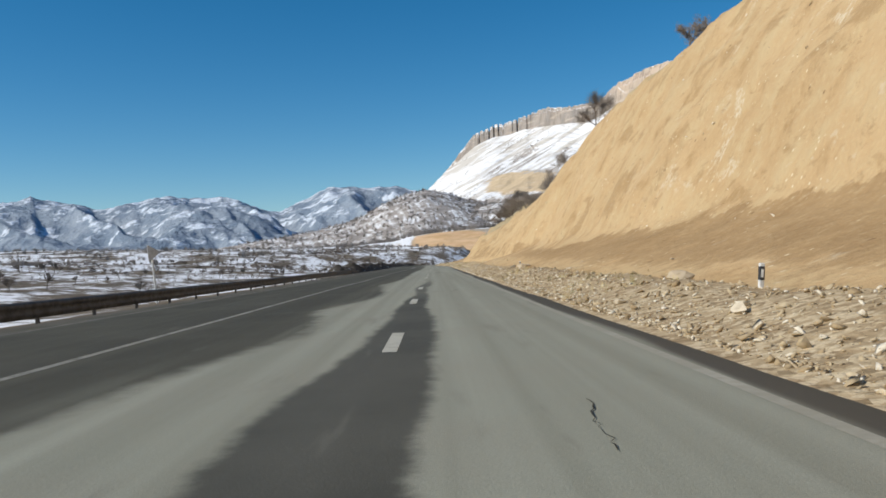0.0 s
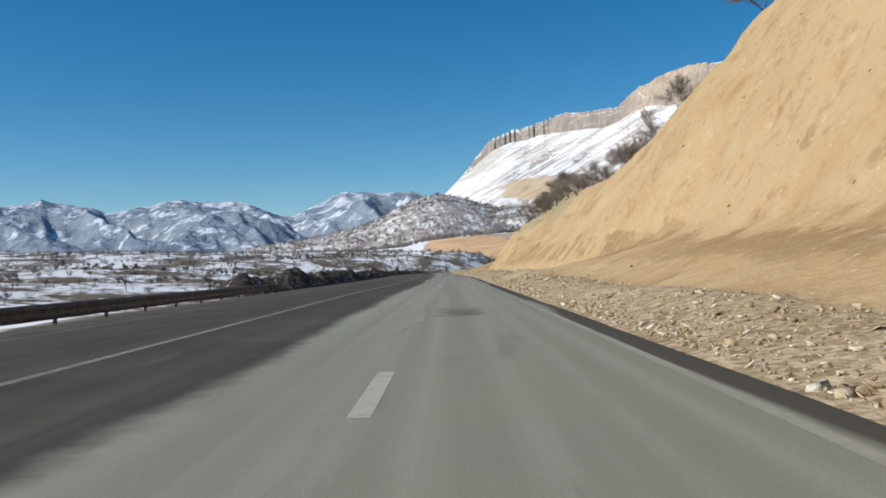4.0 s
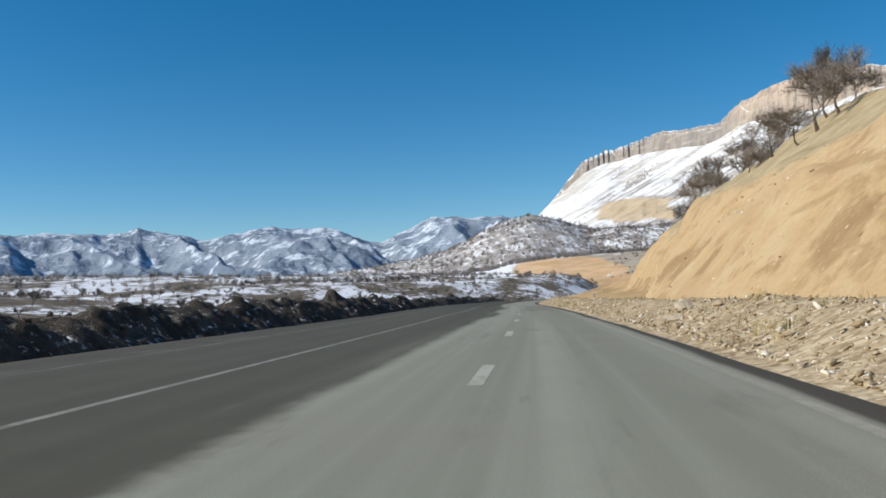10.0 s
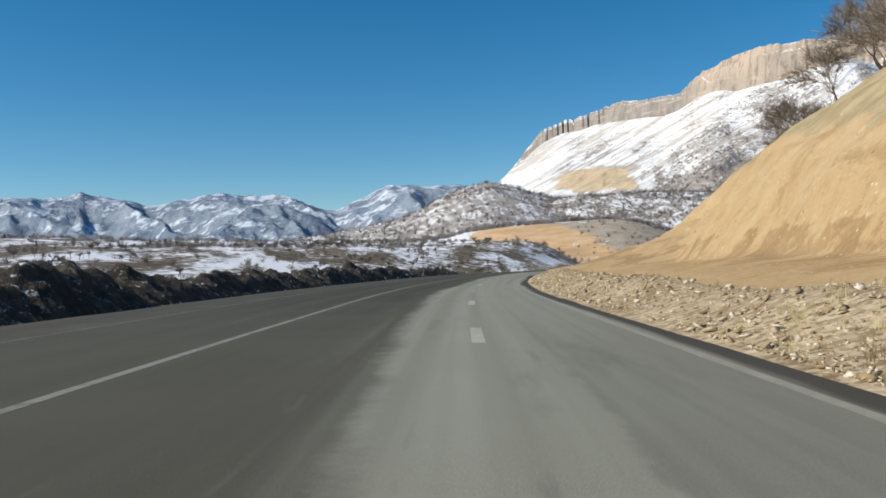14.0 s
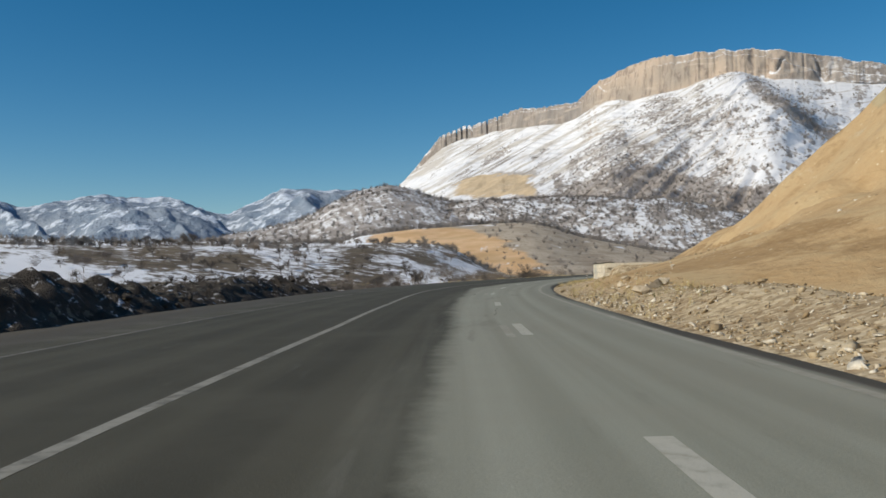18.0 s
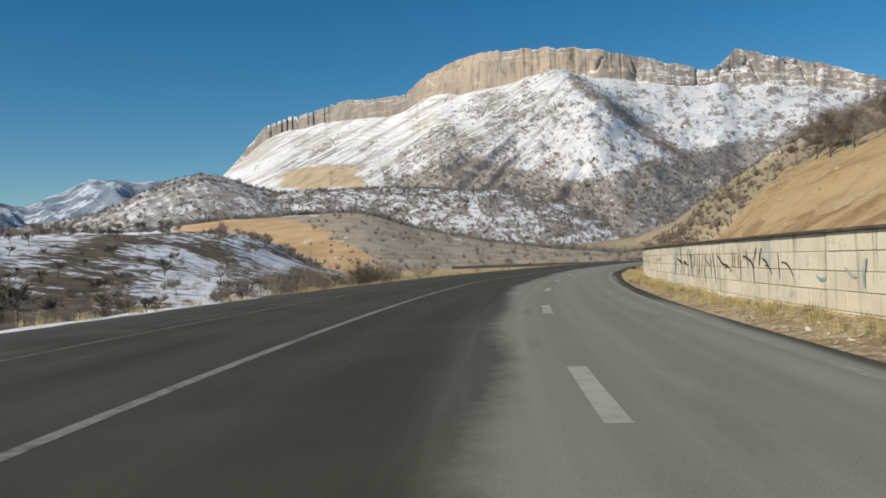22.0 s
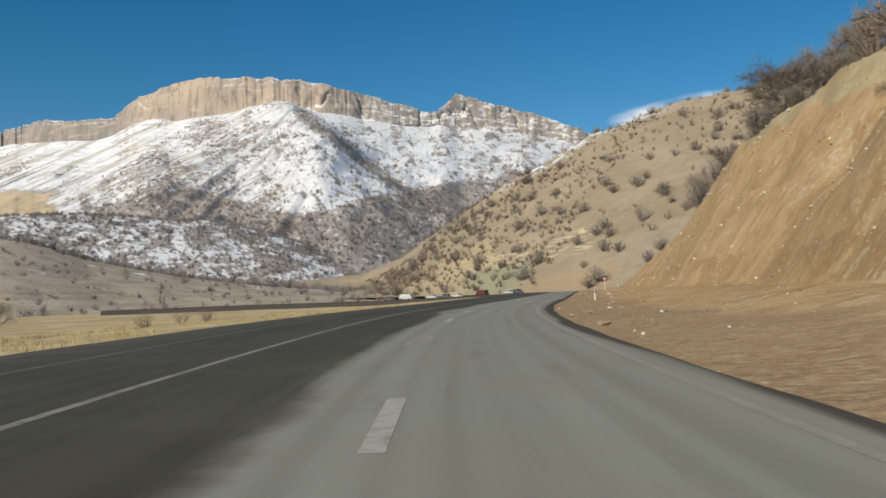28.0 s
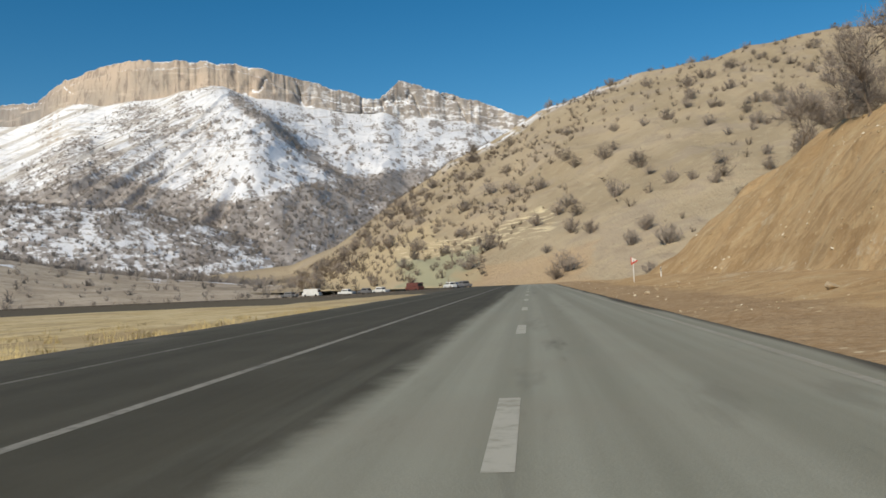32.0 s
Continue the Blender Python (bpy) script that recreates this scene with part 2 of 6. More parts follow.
# ---- ground materials ----
def mat_asphalt():
    """Two ages of asphalt: a pale grey lane and darker asphalt beside it, with a ragged seam between them."""
    m = Mat("asphalt", 0.82, 0.25)
    u = m.uv()
    s, d = m.sep(u)[0], m.sep(u)[1]
    p = m.pos()
    seam = m.sep(m.uv("seam"))          # metres right of the seam; metres right of the damp streak's left edge
    damp = m.sep(m.uv("damp"))          # metres left of the streak's right edge; its strength
    rag = m.math("ADD", m.ramp(m.noise(u, 1.0, 4, 0.55, stretch=(0.12, 0.5, 1.0)), 0.25, 0.75, -0.17, 0.17), m.ramp(m.noise(p, 1.6, 5, 0.7), 0.25, 0.75, -0.09, 0.09))
    edge = m.math("ADD", seam[0], rag)
    thin = m.math("MULTIPLY", m.ramp(edge, -1.1, -0.1), m.ramp(m.noise(u, 1.0, 5, 0.6, stretch=(0.05, 1.3, 1.0)), 0.44, 0.66))
    lane = m.math("MAXIMUM", m.ramp(edge, -0.30, 0.26), m.math("MULTIPLY", thin, 0.26))
    fine = m.noise(p, 60.0, 3, 0.7)
    track = m.noise(u, 1.0, 4, 0.5, stretch=(0.012, 1.6, 1.0))
    blot = m.noise(p, 0.35, 5, 0.6)
    light = m.mix(m.ramp(track, 0.35, 0.68), (0.245, 0.252, 0.202), (0.326, 0.336, 0.278))
    light = m.mix(m.ramp(blot, 0.30, 0.7, 0.0, 0.5), light, (0.285, 0.275, 0.222))
    worn = m.ramp(m.noise(u, 1.0, 6, 0.68, stretch=(0.16, 0.9, 1.0)), 0.56, 0.70)
    light = m.mix(m.math("MULTIPLY", worn, 0.45), light, (0.185, 0.182, 0.148))
    dark = m.mix(m.ramp(track, 0.35, 0.68), (0.057, 0.053, 0.037), (0.081, 0.076, 0.054))
    dark = m.mix(m.ramp(blot, 0.4, 0.75, 0.0, 0.6), dark, (0.100, 0.094, 0.070))
    dusty = m.math("MULTIPLY", m.math("MULTIPLY", m.ramp(s, 150.0, 190.0), m.ramp(s, 280.0, 255.0)), 0.5)
    dark = m.mix(dusty, dark, (0.118, 0.113, 0.084))
    c = m.mix(lane, dark, light)
    # the old damp streak along the lane line near the start
    fray = m.math("ADD", m.ramp(m.noise(p, 2.0, 5, 0.7), 0.25, 0.75, -0.05, 0.05), m.ramp(m.noise(u, 1.0, 4, 0.6, stretch=(0.2, 0.5, 1.0)), 0.25, 0.75, -0.07, 0.07))
    wet = m.math("MULTIPLY", m.ramp(m.math("ADD", seam[1], fray), -0.09, 0.11), m.ramp(m.math("ADD", damp[0], fray), -0.09, 0.11))
    wet = m.math("MULTIPLY", wet, damp[1])
    c = m.mix(m.math("MULTIPLY", wet, 0.88), c, m.mix(m.ramp(blot, 0.35, 0.65), (0.040, 0.038, 0.031), (0.066, 0.063, 0.052)))
    n2 = m.noise(u, 1.0, 6, 0.62, stretch=(0.10, 0.8, 1.0))
    mend = m.math("MULTIPLY", m.math("MULTIPLY", m.ramp(s, 227.0, 231.0), m.ramp(s, 262.0, 252.0)), m.math("MULTIPLY", m.ramp(m.math("ADD", d, m.ramp(m.noise(p, 1.5, 4, 0.6), 0.25, 0.75, -0.08, 0.08)), m.math("ADD", 0.06, m.ramp(s, 228.0, 252.0, 0.0, 0.75)), m.math("ADD", 0.16, m.ramp(s, 228.0, 252.0, 0.0, 0.75))), m.ramp(n2, 0.36, 0.62, 0.35, 1.0)))
    spill = m.math("MULTIPLY", m.math("MULTIPLY", m.ramp(s, 86.6, 87.6), m.ramp(s, 92.5, 89.0)), m.math("MULTIPLY", m.ramp(m.math("ABSOLUTE", m.math("SUBTRACT", d, 0.95)), 0.75, 0.45), m.ramp(m.noise(p, 1.4, 5, 0.65), 0.36, 0.54)))
    stain = m.math("MULTIPLY", m.ramp(m.noise(u, 1.0, 5, 0.6, stretch=(0.10, 0.6, 1.0)), 0.63, 0.76), m.ramp(s, 455.0, 480.0))
    c = m.mix(m.math("MULTIPLY", m.math("MAXIMUM", m.math("MAXIMUM", m.math("MULTIPLY", mend, 0.5), spill), stain), 0.6), c, (0.070, 0.068, 0.058))
    scuff = m.ramp(m.noise(u, 1.0, 4, 0.6, stretch=(0.25, 2.2, 1.0)), 0.63, 0.72)
    c = m.mix(m.math("MULTIPLY", scuff, 0.35), c, (0.16, 0.155, 0.13))
    side = m.math("MAXIMUM", m.ramp(m.math("SUBTRACT", m.math("ADD", d, m.ramp(m.noise(u, 1.0, 4, 0.5, stretch=(0.06, 0.8, 1.0)), 0.2, 0.8, -0.3, 0.3)), m.math("ADD", m.ramp(s, 180.0, 290.0, 3.15, 2.35), m.math("ADD", m.ramp(s, 440.0, 500.0, 0.0, 0.95), m.ramp(s, 500.0, 570.0, 0.0, 0.45)))), 0.0, 0.3), m.ramp(m.math("ADD", d, m.ramp(m.noise(p, 0.8, 4), 0.2, 0.8, -0.3, 0.3)), -8.9, -9.3))
    c = m.mix(side, c, (0.085, 0.077, 0.062))
    dust = m.math("MULTIPLY", m.ramp(d, -7.8, -8.3), m.math("MULTIPLY", m.ramp(d, -10.0, -8.9), m.ramp(m.noise(p, 0.5, 4), 0.4, 0.7)))
    c = m.mix(m.math("MULTIPLY", dust, 0.5), c, (0.16, 0.15, 0.125))
    c = m.mix(m.ramp(fine, 0.3, 0.75, 0.0, 0.35), c, m.mix(0.5, c, (0.02, 0.02, 0.018)))
    m.color(c)
    m.bump(m.math("ADD", fine, m.math("MULTIPLY", m.noise(p, 14.0, 3), 0.6)), 0.35, 0.012)
    return m.m


def mat_earth():
    """The raw cut: ochre clay, a damper foot and pale stony patches."""
    m = Mat("cut_earth", 0.95, 0.1)
    p = m.pos()
    z = m.sep(p)[2]
    s0 = m.sep(m.uv())[0]
    a, b, c_ = m.noise(p, 0.05, 5, 0.55), m.noise(p, 0.35, 6, 0.6), m.noise(p, 3.0, 5, 0.6)
    col = m.mix(m.ramp(a, 0.3, 0.7), (0.46, 0.315, 0.165), (0.53, 0.375, 0.210))
    col = m.mix(m.ramp(b, 0.42, 0.72, 0.0, 0.75), col, (0.53, 0.41, 0.240))
    col = m.mix(m.ramp(b, 0.45, 0.25, 0.0, 0.7), col, (0.35, 0.225, 0.105))
    blotch = m.ramp(m.noise(p, 0.55, 6, 0.68, stretch=(1, 1, 1.5), distort=0.7), 0.55, 0.66)
    col = m.mix(m.math("MULTIPLY", blotch, 0.5), col, (0.33, 0.215, 0.105))
    over = m.sep(m.uv("band"))          # metres above the damp band's upper edge; metres above its foot
    lip = m.math("ADD", m.ramp(m.noise(p, 0.35, 5, 0.6), 0.25, 0.75, -0.35, 0.35), m.ramp(m.noise(p, 1.8, 5, 0.65), 0.25, 0.75, -0.14, 0.14))
    foot = m.math("MULTIPLY", m.ramp(m.math("ADD", over[0], lip), 0.10, -0.06), m.ramp(m.math("ADD", over[1], m.math("MULTIPLY", lip, 1.2)), -0.15, 0.25))
    foot = m.math("MULTIPLY", foot, m.math("MAXIMUM", m.ramp(s0, 122.0, 108.0), m.ramp(m.noise(p, 0.22, 5, 0.62), 0.45, 0.53)))
    col = m.mix(m.math("MULTIPLY", foot, 0.85), col, m.mix(m.ramp(b, 0.35, 0.65), (0.30, 0.195, 0.098), (0.37, 0.245, 0.125)))
    seep = m.ramp(m.noise(p, 0.12, 6, 0.62, stretch=(1, 1, 1.7), distort=0.5), 0.57, 0.64)
    col = m.mix(m.math("MULTIPLY", seep, 0.65), col, (0.345, 0.225, 0.11))
    late = m.ramp(s0, 462.0, 492.0)
    vein = m.math("MULTIPLY", m.ramp(m.noise(p, 0.5, 6, 0.7, stretch=(1, 1, 1.6)), 0.62, 0.70), m.ramp(s0, 470.0, 500.0, 0.45, 0.9))
    col = m.mix(vein, col, (0.60, 0.53, 0.40))
    runs = m.noise(p, 0.45, 6, 0.68, stretch=(1, 1, 0.35), distort=0.9)
    col = m.mix(m.math("MULTIPLY", m.math("MULTIPLY", m.ramp(runs, 0.50, 0.60), late), 0.6), col, (0.30, 0.195, 0.10))
    col = m.mix(m.math("MULTIPLY", m.math("MULTIPLY", m.ramp(runs, 0.44, 0.36), late), 0.65), col, (0.57, 0.47, 0.31))
    chalk = m.math("MULTIPLY", m.ramp(m.noise(p, 0.16, 6, 0.7, distort=0.8), 0.57, 0.64), m.ramp(m.noise(p, 1.7, 5, 0.7), 0.44, 0.58))
    col = m.mix(m.math("MULTIPLY", m.math("MULTIPLY", chalk, m.math("MAXIMUM", late, m.math("MULTIPLY", m.ramp(s0, 75.0, 45.0), m.ramp(z, 3.5, 6.0)))), 0.8), col, (0.63, 0.55, 0.41))
    col = m.mix(m.ramp(s0, 490.0, 530.0, 0.0, 0.35), col, (0.40, 0.255, 0.13))
    col = m.mix(m.ramp(c_, 0.45, 0.8, 0.0, 0.35), col, (0.62, 0.49, 0.29))
    col = m.mix(m.ramp(c_, 0.4, 0.2, 0.0, 0.4), col, (0.27, 0.165, 0.075))
    d = m.sep(m.uv())[1]
    s_ = m.sep(m.uv())[0]
    gravel = m.mix(m.ramp(b, 0.35, 0.65), (0.34, 0.25, 0.15), (0.47, 0.37, 0.235))
    gravel = m.mix(m.ramp(c_, 0.5, 0.72, 0.0, 0.8), gravel, (0.66, 0.56, 0.39))
    gravel = m.mix(m.ramp(c_, 0.45, 0.28, 0.0, 0.8), gravel, (0.22, 0.155, 0.085))
    chip = m.voronoi(p, 8.0, out="Color")
    chip = m.sep(chip)[0]
    gravel = m.mix(m.ramp(chip, 0.55, 0.9, 0.0, 0.6), gravel, (0.64, 0.54, 0.38))
    gravel = m.mix(m.ramp(chip, 0.3, 0.05, 0.0, 0.6), gravel, (0.20, 0.145, 0.085))
    gravel = m.mix(m.ramp(s_, 440.0, 495.0, 0.0, 0.65), gravel, (0.34, 0.22, 0.12))
    col = m.mix(m.ramp(m.math("ADD", d, m.math("ADD", m.ramp(b, 0.2, 0.8, -1.1, 1.1), m.math("MULTIPLY", m.ramp(s_, 330.0, 345.0, 0.0, 3.2), m.ramp(s_, 368.0, 362.0)))), m.ramp(s_, 345.0, 372.0, 8.1, 9.0), m.ramp(s_, 345.0, 372.0, 6.7, 7.2)), col, gravel)
    dry = m.mix(m.ramp(b, 0.35, 0.65), (0.35, 0.275, 0.16), (0.47, 0.385, 0.24))
    col = m.mix(m.ramp(m.math("ADD", m.sep(m.uv("lip"))[0], m.ramp(m.noise(p, 0.25, 5, 0.6), 0.2, 0.8, -1.3, 1.3)), -0.2, 0.4), col, dry)
    stones = m.ramp(m.voronoi(p, 1.6), 0.16, 0.10)
    col = m.mix(m.math("MULTIPLY", stones, m.ramp(m.noise(p, 0.22, 3), 0.48, 0.6)), col, (0.66, 0.56, 0.38))
    # dark spots paint the shade of small pits; the surface has no hollows there
    pit_shade = m.math("MULTIPLY", m.ramp(m.voronoi(p, 0.75), 0.11, 0.06), m.ramp(m.noise(p, 0.3, 3), 0.5, 0.6))
    col = m.mix(m.math("MULTIPLY", pit_shade, 0.7), col, (0.17, 0.10, 0.05))
    m.color(col)
    m.bump(m.math("ADD", m.math("MULTIPLY", b, 3.0), m.math("ADD", c_, m.math("MULTIPLY", m.noise(p, 14.0, 4), 0.35))), 0.75, 0.11)
    return m.m


def mat_land(dry_all=False):
    """Left-hand land: snow patches over brown scrub soil near the start, dry straw grass further on."""
    m = Mat("straw_soil" if dry_all else "land_soil", 0.95, 0.1)
    p = m.pos()
    u = m.uv()
    s, d = m.sep(u)[0], m.sep(u)[1]
    soil = m.mix(m.ramp(m.noise(p, 0.25, 5), 0.35, 0.65), (0.13, 0.105, 0.08), (0.21, 0.175, 0.13))
    soil = m.mix(m.ramp(m.noise(p, 2.5, 4), 0.4, 0.75, 0.0, 0.6), soil, (0.085, 0.07, 0.055))
    straw = m.mix(m.ramp(m.noise(p, 0.12, 5), 0.35, 0.65), (0.50, 0.385, 0.20), (0.62, 0.51, 0.30))
    straw = m.mix(m.ramp(m.noise(p, 0.9, 5, stretch=(1, 1, 0.3)), 0.48, 0.72, 0.0, 0.8), straw, (0.30, 0.22, 0.12))
    straw = m.mix(m.ramp(m.noise(p, 0.05, 4), 0.5, 0.62, 0.0, 0.6), straw, (0.36, 0.275, 0.165))
    dry = m.ramp(m.math("ADD", m.math("ADD", s, m.math("MULTIPLY", m.math("ADD", d, 11.0), 1.35)), m.ramp(m.noise(p, 0.03, 4), 0.2, 0.8, -14.0, 14.0)), 440.0, 464.0)
    if dry_all:
        dry = 1.0
    col = m.mix(dry, soil, straw)
    n = m.math("ADD", m.math("MULTIPLY", m.noise(p, 0.055, 6, 0.62, stretch=(1.0, 0.55, 1.0)), 0.65), m.math("MULTIPLY", m.noise(p, 0.5, 5, 0.6), 0.35))
    snow = m.math("MULTIPLY", m.ramp(n, 0.465, 0.54), m.math("SUBTRACT", 1.0, m.math("MULTIPLY", dry, 0.97)))
    if not dry_all:
        edge = m.math("ADD", d, m.ramp(m.noise(p, 0.6, 4), 0.2, 0.8, -0.8, 0.8))
        snow = m.math("MULTIPLY", snow, m.math("MAXIMUM", m.ramp(edge, -11.6, -12.8), m.ramp(d, -0.5, -0.1)))
    m.color(m.mix(snow, col, (0.86, 0.88, 0.92)))
    m.bump(m.math("ADD", m.noise(p, 0.8, 5), m.math("MULTIPLY", m.noise(p, 6.0, 4), 0.4)), 0.6, 0.2)
    return m.m


def mat_mountain(low=False):
    """Snow, leafless scrub and rock: the layer "cover" holds how thick the scrub grows and how high the place stands over the valley."""
    m = Mat("knoll_snow" if low else "mountain_snow", 0.9, 0.1)
    p = m.pos()
    u = m.uv()
    az, up = m.sep(u)[0], m.sep(u)[1]
    cover = m.sep(m.uv("cover"))
    thick, rise = cover[0], cover[1]
    nz = m.sep(m.node("ShaderNodeNewGeometry").outputs["True Normal"])[2]

    def slant(lean, ka, kf):
        """Coordinates across and along lines that climb to the right."""
        n = m.node("ShaderNodeCombineXYZ")
        m.put(n.inputs[0], m.math("MULTIPLY", m.math("SUBTRACT", rise, m.math("MULTIPLY", az, lean)), kf))
        m.put(n.inputs[1], m.math("MULTIPLY", az, ka))
        return n.outputs[0]
    fine = m.noise(p, 0.05, 4, 0.7)
    rock = m.mix(m.ramp(m.noise(p, 0.006, 5, 0.6), 0.35, 0.65), (0.40, 0.345, 0.290), (0.52, 0.420, 0.335))
    grey = m.math("MAXIMUM", m.ramp(az, 196.0, 180.0), m.ramp(az, 300.0, 350.0))
    rock = m.mix(m.math("MULTIPLY", grey, 0.9), rock, m.mix(m.ramp(m.noise(p, 0.02, 4, 0.6, stretch=(1, 1, 0.4)), 0.35, 0.65), (0.24, 0.225, 0.215), (0.36, 0.325, 0.295)))
    rock = m.mix(m.ramp(m.noise(p, 0.05, 5, 0.7, stretch=(1, 1, 0.25), distort=0.6), 0.48, 0.64, 0.0, 0.75), rock, (0.23, 0.19, 0.165))
    rock = m.mix(m.ramp(m.noise(p, 0.06, 5, 0.6, stretch=(0.12, 0.12, 1.2), distort=0.3), 0.54, 0.70, 0.0, 0.45), rock, (0.66, 0.56, 0.46))
    dust = m.math("MULTIPLY", m.math("MULTIPLY", m.ramp(m.noise(p, 0.05, 6, 0.72, stretch=(0.7, 0.7, 1.3)), 0.50, 0.60), m.ramp(az, 300.0, 390.0)), 0.75)
    rock = m.mix(dust, rock, (0.80, 0.81, 0.84))
    dots = m.voronoi(p, 0.22 if low else 0.09)
    speck = m.noise(p, 0.16 if low else 0.075, 5, 0.72)
    patchy = m.noise(p, 0.03 if low else 0.014, 4, 0.6)
    field = m.math("ADD", m.math("MULTIPLY", dots, 0.35), m.math("ADD", m.ramp(speck, 0.25, 0.75, 0.0, 0.55), m.ramp(patchy, 0.3, 0.7, 0.0, 0.30)))
    wood = m.ramp(m.math("SUBTRACT", m.math("MULTIPLY", thick, 1.15), field), -0.16, 0.10)
    tone = m.mix(m.ramp(m.noise(p, 0.03, 5, 0.65), 0.35, 0.65), (0.24, 0.212, 0.192), (0.39, 0.352, 0.322))
    snow = m.mix(m.ramp(m.noise(p, 0.02, 5, 0.6), 0.4, 0.7), (0.83, 0.845, 0.875), (0.72, 0.74, 0.775))
    if not low:
        # thin bare ledges under the cliff, and slanting tan streaks, painted darker to carry the ribs' shading too
        ledge = m.math("MULTIPLY", m.ramp(m.noise(slant(0.00010, 0.012, 330.0), 1.0, 4, 0.6), 0.57, 0.63), m.ramp(rise, 0.13, 0.165))
        ledge = m.math("MULTIPLY", ledge, m.ramp(m.noise(p, 0.009, 4, 0.6), 0.40, 0.54))
        snow = m.mix(m.math("MULTIPLY", ledge, 0.75), snow, (0.44, 0.395, 0.345))
        left = m.ramp(az, 300.0, 262.0)
        bare = m.math("MULTIPLY", m.ramp(m.noise(slant(0.0009, 0.02, 150.0), 1.0, 5, 0.65), 0.47, 0.60), left)
        snow = m.mix(m.math("MULTIPLY", bare, 0.75), snow, (0.47, 0.43, 0.375))
        thin = m.math("MULTIPLY", m.ramp(m.noise(slant(0.00088, 0.012, 420.0), 1.0, 4, 0.6), 0.585, 0.635), m.ramp(m.noise(p, 0.006, 4, 0.6), 0.40, 0.52))
        snow = m.mix(m.math("MULTIPLY", m.math("MULTIPLY", thin, left), 0.85), snow, (0.27, 0.24, 0.215))
    col = m.mix(m.math("MULTIPLY", wood, 0.92), snow, tone)
    steep = m.ramp(m.math("ADD", nz, m.ramp(fine, 0.2, 0.8, -0.05, 0.05)), 0.60, 0.48)
    col = m.mix(steep, col, rock)
    if not low:
        # the bare rock bowl low on the slope
        ub = m.math("ADD", rise, m.ramp(m.noise(p, 0.02, 4), 0.2, 0.8, -0.004, 0.004))
        ab = m.math("ADD", az, m.ramp(m.noise(p, 0.015, 4), 0.2, 0.8, -5.0, 5.0))
        scar = m.math("MULTIPLY", m.math("MULTIPLY", m.ramp(ab, 86.0, 96.0), m.ramp(ab, 148.0, 144.0)), m.math("MULTIPLY", m.ramp(ub, 0.092, 0.094), m.ramp(m.math("SUBTRACT", ub, m.ramp(az, 80.0, 112.0, -0.018, 0.0)), 0.1195, 0.118)))
        tan = m.mix(m.ramp(m.noise(p, 0.03, 5, 0.6, stretch=(1, 1, 0.2)), 0.35, 0.7), (0.62, 0.49, 0.33), (0.52, 0.41, 0.28))
        tan = m.mix(m.ramp(m.noise(p, 0.05, 4, 0.6, stretch=(0.2, 0.2, 1.0)), 0.55, 0.7, 0.0, 0.5), tan, (0.70, 0.61, 0.47))
        col = m.mix(scar, col, tan)
        rim = m.math("MULTIPLY", m.math("MULTIPLY", m.ramp(ab, 110.0, 122.0), m.ramp(ab, 150.0, 147.0)), m.math("MULTIPLY", m.ramp(ub, 0.1175, 0.119), m.ramp(ub, 0.124, 0.121)))
        col = m.mix(m.math("MULTIPLY", rim, 0.7), col, (0.36, 0.32, 0.28))
    m.color(col)
    m.bump(m.math("ADD", m.noise(p, 0.025, 7, 0.65), m.math("MULTIPLY", m.noise(p, 0.10, 5, 0.6, stretch=(1, 1, 0.4)), 0.5)), 0.8, 5.0)
    return m.m


def mat_ridge():
    m = Mat("hazy_snow_ridge", 0.9, 0.1)
    p = m.pos()
    up = m.sep(m.uv())[1]
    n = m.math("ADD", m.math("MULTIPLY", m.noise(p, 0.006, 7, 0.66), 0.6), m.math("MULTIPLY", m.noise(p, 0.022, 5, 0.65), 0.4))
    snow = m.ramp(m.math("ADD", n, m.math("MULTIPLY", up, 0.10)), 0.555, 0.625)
    # rock and snow are tinted blue to paint in the distance haze
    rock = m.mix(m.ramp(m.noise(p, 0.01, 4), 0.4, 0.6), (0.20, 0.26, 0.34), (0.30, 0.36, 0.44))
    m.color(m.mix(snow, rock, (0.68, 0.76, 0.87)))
    m.bump(n, 1.0, 60.0)
    return m.m


